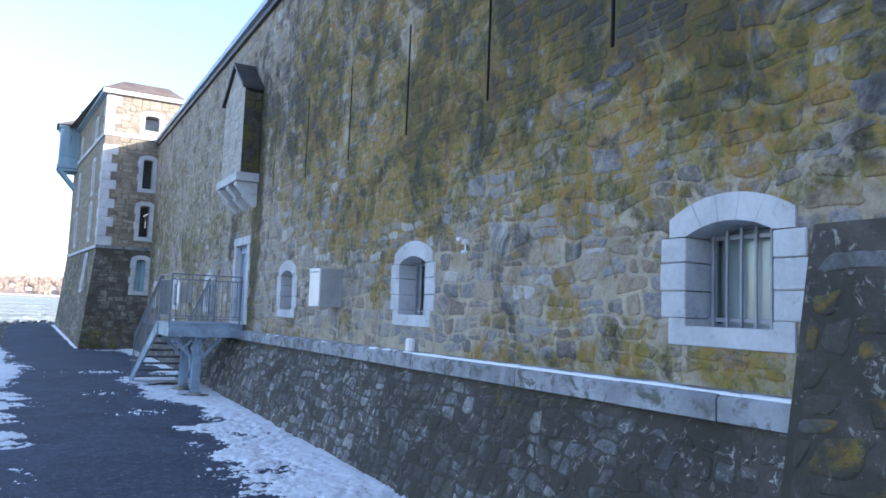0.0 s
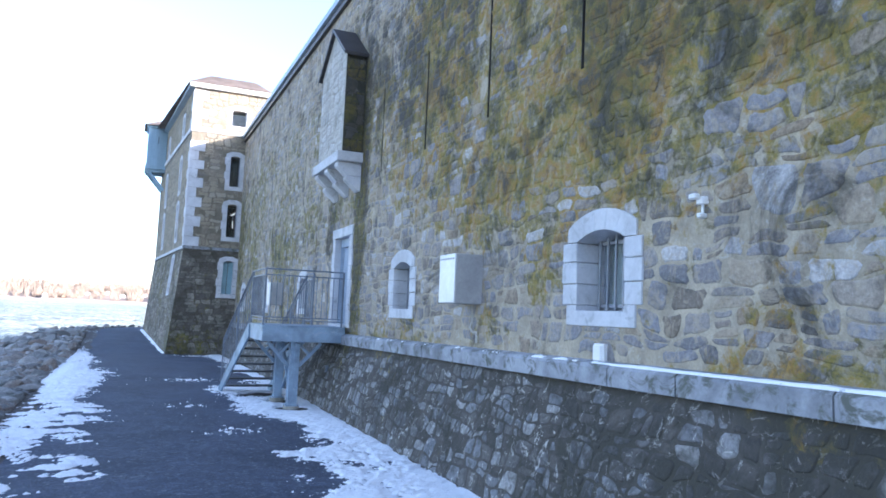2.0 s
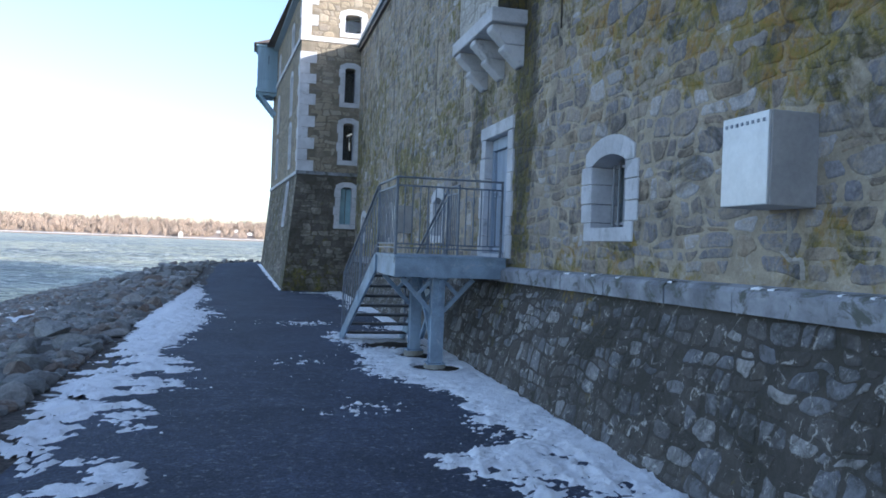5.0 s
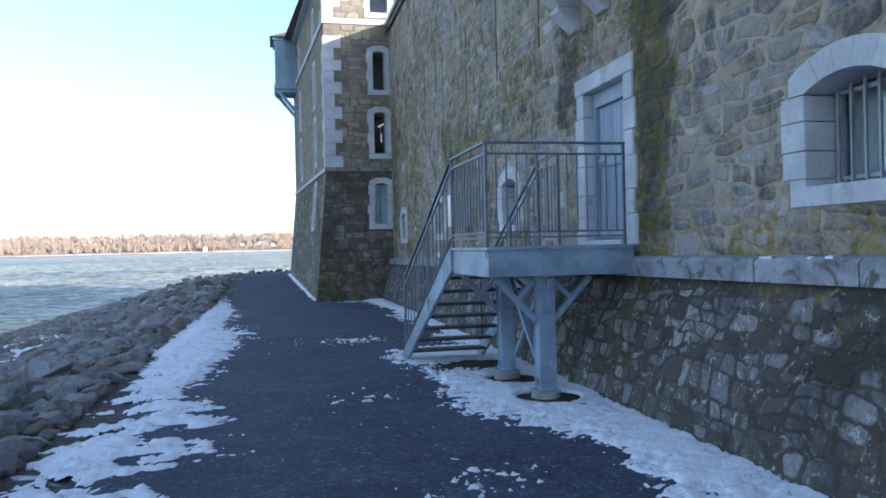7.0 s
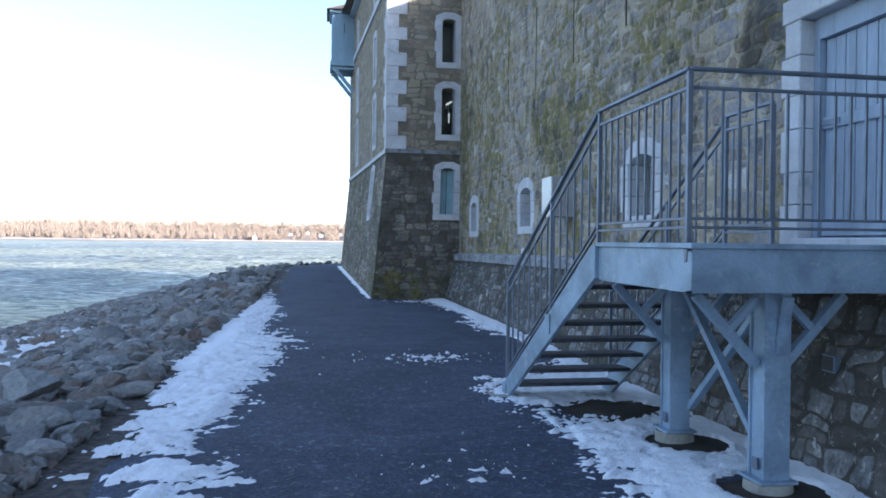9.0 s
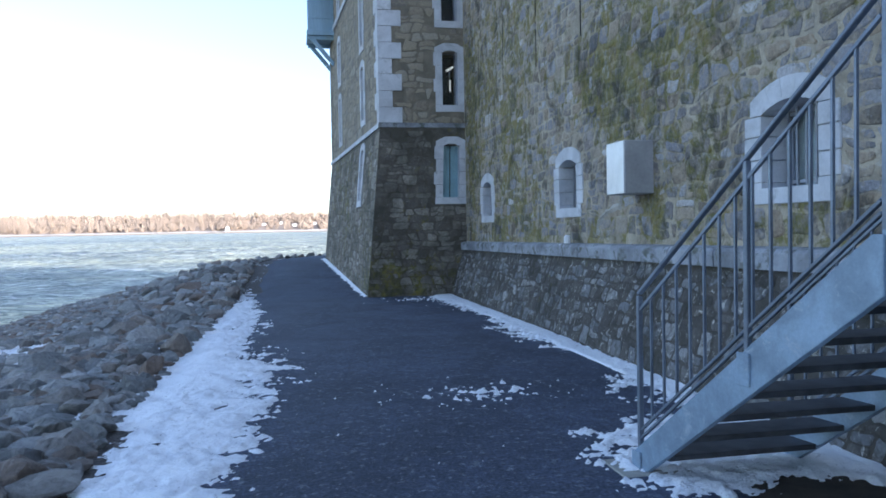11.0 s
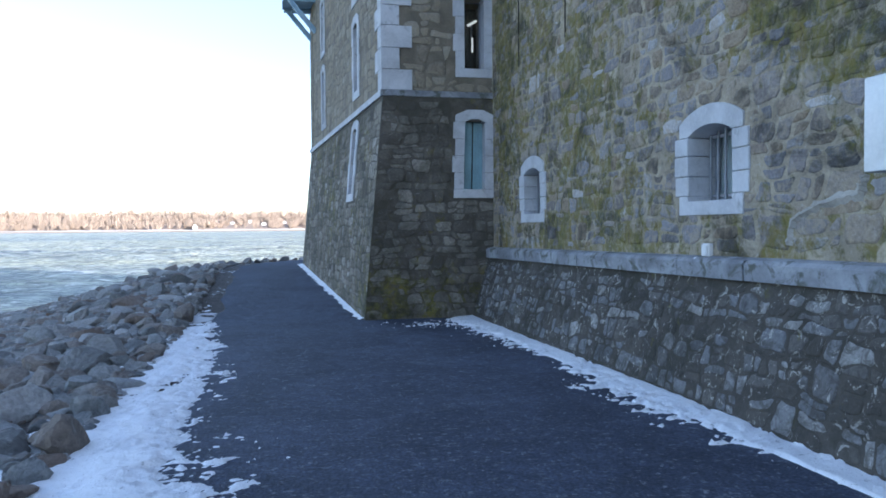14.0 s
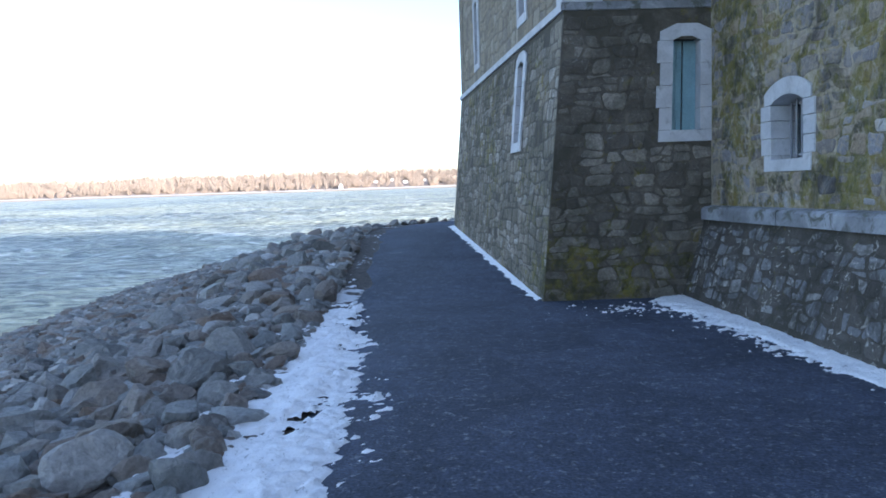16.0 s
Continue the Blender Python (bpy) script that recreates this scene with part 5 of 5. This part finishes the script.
    for x in (SX0 + 0.01, SX1 + 0.04):
        guard((x, PY1 + 0.02), (x - swing, end + 0.05), PZ - 0.02, foot, (0.45, 1), 0.125)
        for f in (0.45, 1):  # plates that hold the guard posts on the stringers
            y = PY1 + 0.02 + (end + 0.03 - PY1) * f
            z = PZ - 0.02 + (foot - PZ + 0.02) * f
            part("post_bracket", splayed(block(x - 0.045, x - 0.033, y - 0.06, y + 0.03, z - 0.16, z + 0.02, 0.003)), galvanised, s)
    guard((SX1 + 0.04, 15.36), (SX1 + 0.04, PY1 + 0.02), PZ, PZ, (0, 1))
    return s


steel_stair()

for y, foot, name, x in ((14.64, 0.08, "post_footing", -1.03), (15.84, 0.1, "post_footing", -1.08)):
    bm = bmesh.new()
    bmesh.ops.create_cone(bm, cap_ends=True, segments=20, radius1=0.165, radius2=0.15, depth=0.2, matrix=Matrix.Translation((x, y, foot - 0.1)))
    solid(name, bm, concrete, "round concrete footing under a steel post", "footing", "post footings")
solid("stair_footing", block(-2.18, -0.75, 17.62, 18.0, -0.06, 0.022, 0.012), concrete, "low concrete pad under the stair foot", "footing")


def soil_patch(cx, cy, rx, ry, seed):
    rng = random.Random(seed)
    bm = bmesh.new()
    c = bm.verts.new((cx, cy, 0.034))
    ring = []
    for k in range(26):
        a = 2 * math.pi * k / 26
        r = 1 + 0.3 * noise.noise((math.cos(a) * 1.5, math.sin(a) * 1.5, seed)) + rng.uniform(-0.06, 0.06)
        ring.append(bm.verts.new((cx + rx * r * math.cos(a), cy + ry * r * math.sin(a), 0.006)))
    for k in range(26):
        bm.faces.new((c, ring[k], ring[(k + 1) % 26]))
    solid("bare_soil", bm, soil, "bare dark soil melted out of the snow", "soil", "", "stuff")


soil_patch(-0.98, 14.64, 0.38, 0.3, 3)
soil_patch(-1.02, 15.75, 0.4, 0.36, 5)
soil_patch(-1.15, 16.9, 0.62, 0.75, 9)


# ---- things on the wall ----
def wall_box(name, y0, y1, z0, z1, label, vents):
    b = base(name, (0, (y0 + y1) / 2, z0), label, "box", "wall boxes")
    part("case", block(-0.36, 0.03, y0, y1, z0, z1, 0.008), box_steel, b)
    part("front_sheet", block(-0.383, -0.361, y0 + 0.004, y1 - 0.004, z0 + 0.004, z1 - 0.004, 0.005), box_lit_front, b, "galvanised front sheet, its lit side put into the pale colour")
    if vents:
        for k in range(8):
            u = y0 + 0.05 + (y1 - y0 - 0.1) * k / 7
            part("vent_slot", block(-0.387, -0.3835, u - 0.012, u + 0.012, z1 - 0.075, z1 - 0.05, 0), rail_steel, b)
    return b


wall_box("steel_box", 8.59, 9.08, 2.085, 2.705, "grey steel box with vent slots on the wall", True)
wall_box("steel_box", 21.46, 21.97, 2.02, 2.66, "grey steel box, rust-specked, fixed to the wall", False)


def wall_light(y, z):
    w = base("wall_light", (0, y, z), "small white twin-headed security light on the wall", "light")
    part("back_box", block(-0.06, 0.02, y - 0.04, y + 0.04, z - 0.03, z + 0.03, 0.008), white_plastic, w)
    part("head", block(-0.12, -0.061, y - 0.02, y + 0.06, z + 0.005, z + 0.05, 0.01), white_plastic, w)
    part("stem", block(-0.04, -0.025, y - 0.02, y, z - 0.1, z - 0.031, 0.002), white_plastic, w)
    part("sensor", block(-0.08, -0.005, y - 0.035, y + 0.01, z - 0.14, z - 0.101, 0.008), white_plastic, w)


wall_light(4.72, 2.9)


def vent_cap(y, z, w, h):
    v = base("vent_cap", (0, y, z), "small white plastic cap on the stone ledge", "vent", "vent caps")
    part("cap", block(-0.07, 0.02, y - w / 2, y + w / 2, z, z + h, 0.012), white_plastic, v)
    part("flange", block(-0.045, 0.02, y - w / 2 - 0.015, y + w / 2 + 0.015, z - 0.004, z + h + 0.01, 0.006), white_plastic, v)


vent_cap(6.02, ledge_top(6.02) + 0.0, 0.13, 0.15)
vent_cap(24.34, ledge_top(24.34) + 0.0, 0.09, 0.12)



def mortar_run(points, w, seed):
    """A pale smear of repair mortar that runs down the wall."""
    rng = random.Random(seed)
    verts, faces = [], []
    line = []
    for (a, b), (c, d) in zip(points, points[1:]):
        for k in range(8):
            f = k / 8
            line.append((a + (c - a) * f, b + (d - b) * f))
    line.append(points[-1])
    for n, (y, z) in enumerate(line):
        q = line[min(n + 1, len(line) - 1)]
        p = line[max(n - 1, 0)]
        t = Vector((q[0] - p[0], q[1] - p[1])).normalized()
        s = Vector((-t.y, t.x)) * w * rng.uniform(0.5, 1.2)
        off = Vector((rng.uniform(-1, 1), rng.uniform(-1, 1))) * w * 0.25
        for e, x in ((-1, 0.0), (0, -0.026), (1, 0.0)):
            verts.append((x, y + off.x + s.x * e, z + off.y + s.y * e))
        if n:
            a = 3 * n
            faces += [(a - 3, a - 2, a + 1, a), (a - 2, a - 1, a + 2, a + 1)]
    tagged(new("mortar_smear", raw_mesh("mortar_smear", verts, faces, mortar_pale)), "pale repair mortar smeared on the wall", "mortar", "", "structure")


mortar_run([(22.35, 2.05), (22.41, 1.9), (22.8, 1.845), (23.1, 1.73), (23.2, 1.5)], 0.05, 4)
mortar_run([(8.84, 2.07), (8.82, 1.88), (8.9, 1.79), (8.8, 1.72), (8.7, 1.74), (8.68, 1.6)], 0.022, 6)

# an open drain hole: a near-black plate stands in for its dark inside
drain = base("drain_grate", (-0.27, 15.06, 0.7), "small dark drain hole in the wall foot, drawn as a plate", "grate")
part("hole_frame", block(-0.30, -0.2, 14.99, 15.13, 0.69, 0.82, 0.006), rail_steel, drain)
part("hole_dark_plate", block(-0.305, -0.301, 15.005, 15.115, 0.705, 0.805, 0), roof_and_shade, drain)

# ---- riprap ----
def boulder_mesh(seed, rough=1.0, fine=3):
    """A quarried block: a sphere cut back by random planes, with roughened faces."""
    rng = random.Random(seed)
    bm = bmesh.new()
    bmesh.ops.create_icosphere(bm, subdivisions=fine, radius=1.0)
    planes = []
    for _ in range(13):
        n = Vector((rng.gauss(0, 1), rng.gauss(0, 1), rng.gauss(0, 1))).normalized()
        planes.append((n, rng.uniform(0.5, 0.82)))
    for v in bm.verts:
        p = v.co.copy()
        for n, d in planes:
            over = p.dot(n) - d
            if over > 0:
                p -= n * over * 0.96
        p += p.normalized() * noise.fractal(p * 2.3 + Vector((seed, 0, 0)), 0.6, 2.1, 4) * 0.10 * rough
        v.co = Vector((p.x * 1.15, p.y * 0.95, p.z * 0.8))
    return bm


ROCKS, COARSE = [], []
for k in range(10):
    COARSE.append(mesh_of("boulder", boulder_mesh(40 + k, 1.0, 2), rock))
    me = mesh_of("boulder", boulder_mesh(40 + k), rock)
    ROCKS.append(me)


def rock_reach(y):
    """How far down the bank the boulders go: less above the small snowy beach."""
    return along([(14, 2.6), (16.5, 1.4), (21, 1.4), (24, 1.7), (28, 1.9), (31, 3.0), (34, 4.3)], y) + 0.3 * noise.noise((0, y * 0.6, 3))


def riprap():
    rng = random.Random(77)
    spots = [(-6.05, 11.7, 0.3, 0.42), (-6.15, 10.3, 0.3, 0.4), (-6.5, 12.7, 0.3, 0.4), (-6.75, 11.0, 0.32, 0.44), (-6.2, 9.3, 0.28, 0.38), (-6.05, 8.3, 0.26, 0.36), (-6.9, 9.8, 0.3, 0.42)]
    tries = 0
    while len(spots) < 2300 and tries < 45000:
        tries += 1
        y = rng.uniform(3.0, 49.0)
        x = rng.uniform(-11.5, 1.0) if y > 41 else rng.uniform(-11.0, -5.6)
        d = off_shore(x, y)
        if not -0.1 < d < rock_reach(y):
            continue
        big = 0.15 + 0.27 * rng.random() ** 1.5 if d < 3.0 else rng.uniform(0.11, 0.24)
        if d > 0.9 and 16 < y < 28:
            big *= 0.8
        if d < 0.5:
            big *= 0.75
        if y > 40 and d < 1.2:
            big *= 0.7
        r = big * 0.72
        if any((x - a) ** 2 + (y - b) ** 2 < (r + c) ** 2 for a, b, c, *_ in spots):
            continue
        spots.append((x, y, r, big))
    spots.sort(key=lambda p: abs(p[1] - 24) + abs(p[0] + 6.6) * 1.5)
    verts, faces = [], []
    for n, (x, y, r, big) in enumerate(spots):
        turn = Euler((rng.uniform(-0.5, 0.5), rng.uniform(-0.5, 0.5), rng.uniform(0, 6.28)))
        scale = Vector((rng.uniform(0.85, 1.3), rng.uniform(0.8, 1.1), rng.uniform(0.75, 1.1))) * big
        m = Matrix.LocRotScale((x, y, ground_at(x, y) + big * rng.uniform(0.12, 0.42)), turn, scale)
        me = (ROCKS if n < 290 else COARSE)[rng.randrange(10)]
        if n < 290:
            ob = new("boulder", me)
            ob.matrix_basis = m
            tagged(ob, "angular grey-brown quarry boulder in the riprap" if big < 0.34 else "large angular grey quarry boulder beside the path", "boulder", "riprap boulders")
        else:
            o = len(verts)
            verts += [m @ v.co for v in me.vertices]
            faces += [tuple(o + i for i in p.vertices) for p in me.polygons]
    tagged(new("riprap", raw_mesh("riprap", verts, faces, rock_joined)), "riprap of angular grey-brown boulders on the bank", "riprap", "", "stuff")


riprap()


def scattered_stones():
    """Cobbles and gravel between the boulders and on the beach."""
    rng = random.Random(91)
    shapes = []
    for k in range(6):
        bm = bmesh.new()
        bmesh.ops.create_icosphere(bm, subdivisions=1, radius=1.0)
        r2 = random.Random(k)
        for v in bm.verts:
            v.co = Vector((v.co.x * 1.2, v.co.y, v.co.z * 0.7)) * r2.uniform(0.75, 1.15)
        bm.verts.ensure_lookup_table()
        shapes.append(([v.co.copy() for v in bm.verts], [tuple(v.index for v in f.verts) for f in bm.faces]))
        bm.free()
    verts, faces = [], []
    for _ in range(15000):
        y = rng.uniform(8.0, 47.0)
        x = rng.uniform(-12.6, -5.5)
        d = off_shore(x, y)
        if not -0.2 < d < 6.6 or (d > rock_reach(y) - 0.2 and 15 < y < 28.8 and rng.random() < (0.4 if d < 2.6 else 0.9)):
            continue
        s = rng.uniform(0.03, 0.09) if d < 0.6 else rng.uniform(0.04, 0.15) * (1.3 if d < 4 else 1)
        q = Euler((rng.uniform(-0.6, 0.6), rng.uniform(-0.6, 0.6), rng.uniform(0, 6.3))).to_matrix()
        at = Vector((x, y, ground_at(x, y) + s * 0.3))
        vs, fs = shapes[rng.randrange(6)]
        o = len(verts)
        verts += [at + q @ (v * s) for v in vs]
        faces += [tuple(o + i for i in f) for f in fs]
    tagged(new("beach_cobbles", raw_mesh("beach_cobbles", verts, faces, rock_joined)), "loose cobbles and gravel on the river beach", "cobbles", "", "stuff")


scattered_stones()


# ---- the far shore ----
HOMES = [(-115.6, 6, 8, 1218), (-62, 7, 5, 1275), (-34, 6, 5, 1292), (-12, 8, 5, 1268), (22, 6, 5, 1284)]


def far_shore():
    rng = random.Random(5)
    verts, faces = [], []
    # the wooded slope, then on it trees that are each a spray of tapering limbs
    def slope(x, row):
        return 1.5 + 24 * row + 3 * noise.noise((x * 0.004, 0, 9)) * row

    cols = 160
    for k in range(cols + 1):
        x = -1500 + 1920 * k / cols
        for r in range(5):
            verts.append((x, 1222 + 150 * r / 4, slope(x, r / 4)))
    for k in range(cols):
        for r in range(4):
            faces.append((k * 5 + r, k * 5 + 5 + r, k * 5 + 6 + r, k * 5 + 1 + r))
    for n in range(5600):
        x = rng.uniform(-1500, 420)
        row = rng.random()
        y = 1222 + 150 * row
        grove = noise.noise((x * 0.006, row * 2, 1)) * 4 + noise.noise((x * 0.025, row * 3, 5)) * 3
        tall = max(4.0, 12.5 + grove + rng.uniform(-4.5, 3.5))
        if any(abs(x - hx) < hw * 0.8 and y < hy + 8 for hx, hw, hh, hy in HOMES):
            continue
        foot = slope(x, row) - 0.3
        for k in range(18):
            a = rng.uniform(0, 6.28)
            out = rng.uniform(0.0, 0.33) * tall
            low = foot + tall * rng.uniform(0.0, 0.5)
            tip = Vector((x + 1.2 * out * math.cos(a), y + 1.2 * out * math.sin(a), min(foot + tall, low + tall * rng.uniform(0.3, 0.55))))
            w = rng.uniform(0.3, 0.7)
            o = len(verts)
            for q in (0, 1, 2):
                b = a + q * 2.094
                verts.append((x + 0.6 * out * math.cos(a) + w * math.cos(b), y + 0.6 * out * math.sin(a) + w * math.sin(b), low))
            verts.append(tip)
            faces += [(o, o + 1, o + 3), (o + 1, o + 2, o + 3), (o + 2, o, o + 3)]
    tagged(new("far_woods", raw_mesh("far_woods", verts, faces, far_wood)), "bare brown winter woods on the far shore, sunlit", "woods", "", "stuff")
    bm = bmesh.new()
    rows = []
    for k in range(60):
        x = -1600 + 2100 * k / 59
        rows.append([bm.verts.new(p) for p in ((x, 1204 + 6 * noise.noise((x * 0.01, 0, 0)), -0.95), (x, 1212, 1.6 + noise.noise((x * 0.02, 3, 0))), (x, 1222, 1.4))])
    for a, b in zip(rows, rows[1:]):
        for i in (0, 1):
            bm.faces.new((a[i], b[i], b[i + 1], a[i + 1]))
    solid("far_bank", bm, house_white, "pale icy edge of the far shore", "shore", "", "structure")
    for x, w, h, y in HOMES:
        z = slope(x, max(0.0, (y - 1222) / 150)) + 0.5
        hs = base("far_house", (x, y, z), "small pale house among bare trees, far shore", "house", "far houses")
        part("wall", box(bmesh.new(), x - w / 2, x + w / 2, y - 5, y + 5, z - 2.0, z + h * 0.6), house_white, hs)
        part("roof", prism([(x - w * 0.56, z + h * 0.6 + 0.02), (x + w * 0.56, z + h * 0.6 + 0.02), (x, z + h)], "y", y - 5.6, y + 5.6), house_roof if y > 1220 else house_white, hs)


far_shore()


# ---- the rubble of the walls, stone by stone ----
def clear_of(us, vs, rects, pad):
    return all(not (a - pad < us < b + pad and c - pad < vs < e + pad) for a, b, c, e in rects)


SURROUNDS = [(y - 0.6, y + 0.6, sill(y), sill(y) + 1.08) for y in WINDOW_AT]
SURROUNDS += [(DOOR[0] - 0.26, DOOR[1] + 0.26, 1.3, DOOR[3] + 0.2)]
SLITS = [(y - 0.10, y + 0.10, 4.42, 6.1) for y in SLIT_AT]


def wall_keep(u, v):
    return clear_of(u, v, SURROUNDS, -0.05) and clear_of(u, v, SLITS, 0.06) and not (14.25 < u < 16.2 and 4.3 < v < 7.4) and v > ledge_top(u) + 0.07


def wall_near(u, v):
    return 2.2 < u < 13.6 and v < 4.2


lay_stones(11, "rubble", wall_east, on_wall, (-8.0, 31.62), (1.3, 4.4), (0.27, 0.165), 0.02, 0.0035, wall_keep, wall_near, stone_wall, stone_wall_far, "grey, tan and mossy rubble stones")
lay_stones(12, "rubble", wall_east, on_wall, (-8.0, 31.62), (4.4, 8.75), (0.25, 0.135), 0.018, 0.0025, wall_keep, None, stone_wall, stone_wall_far, "grey, tan and mossy rubble stones")
lay_stones(13, "rubble", wall_foot, on_foot, (0.1, 31.5), (0.03, 1.45), (0.2, 0.14), 0.018, 0.005, lambda u, v: v < ledge_top(u) - 0.27, lambda u, v: 7 < u < 13.5, stone_foot, stone_foot_far, "dark rubble stones with pale lime blooms")


def on_buttress(u, v, d):
    return (-0.95 + 0.33 * (v + 0.3) / 2.8 + d, u + 0.12 * (2.6 - v) / 2.6 - 0.02, v)


lay_stones(14, "rubble", buttress, on_buttress, (-6.5, 0.0), (0.0, 2.5), (0.3, 0.17), 0.02, 0.006, lambda u, v: True, None, stone_buttress, stone_buttress, "dark mossy rubble stones")


def on_box_side(u, v, d):
    return (u, 14.212 + d, v)


def on_box_front(u, v, d):
    return (-0.42 + d, u, v)


FRONT_RINGS = [(a - 0.24, b + 0.24, c - 0.18, e + 0.26) for a, b, c, e in FRONT_OPEN]
FLANK_RINGS = [(a - 0.24, b + 0.24, c - 0.18, e + 0.26) for a, b, c, e in FLANK_OPEN]
lay_stones(15, "rubble", tower_front, on_front, (TX, 0.75), (4.3, EAVE - 0.15), (0.28, 0.2), 0.02, 0.0035, lambda u, v: clear_of(u, v, FRONT_RINGS, 0.05) and u > TX + 0.5 and not 8.95 < v < 9.28, None, stone_tower, stone_tower, "warm brown rubble stones")
lay_stones(16, "rubble", tower_front_foot, on_front, (TX, 0.05), (-0.1, 4.1), (0.26, 0.16), 0.014, 0.0035, lambda u, v: clear_of(u, v, FRONT_RINGS, 0.05), None, stone_tower_foot, stone_tower_foot, "dark brown rubble stones")
lay_stones(17, "rubble", tower_flank, on_flank, (0.0, TLEN), (4.3, EAVE - 0.15), (0.3, 0.21), 0.02, 0.0035, lambda u, v: clear_of(u, v, FLANK_RINGS, 0.05) and u > 0.5 and not 8.95 < v < 9.28, None, stone_tower, stone_tower, "warm brown rubble stones")
lay_stones(18, "rubble", tower_flank_foot, on_flank, (0.0, TLEN), (-0.1, 4.1), (0.28, 0.18), 0.015, 0.0035, lambda u, v: clear_of(u, v, FLANK_RINGS, 0.05) and v > rise(31.7 + u), None, stone_flank_foot, stone_flank_foot, "grey-brown rubble stones")


def in_gable(u, v):
    return v < 6.95 + 0.73 * (1 - abs(u - 15.21) / 0.99) and abs(u - 15.21) < 0.93


lay_stones(19, "rubble", breteche, on_box_side, (-0.41, -0.02), (5.08, 6.95), (0.2, 0.16), 0.004, 0.004, lambda u, v: True, None, stone_wall_far, stone_wall_far, "mossy rubble stones")
lay_stones(20, "rubble", breteche, on_box_front, (14.24, 16.18), (5.08, 7.7), (0.24, 0.18), 0.02, 0.006, in_gable, None, stone_pale, stone_pale, "pale limewashed rubble stones")
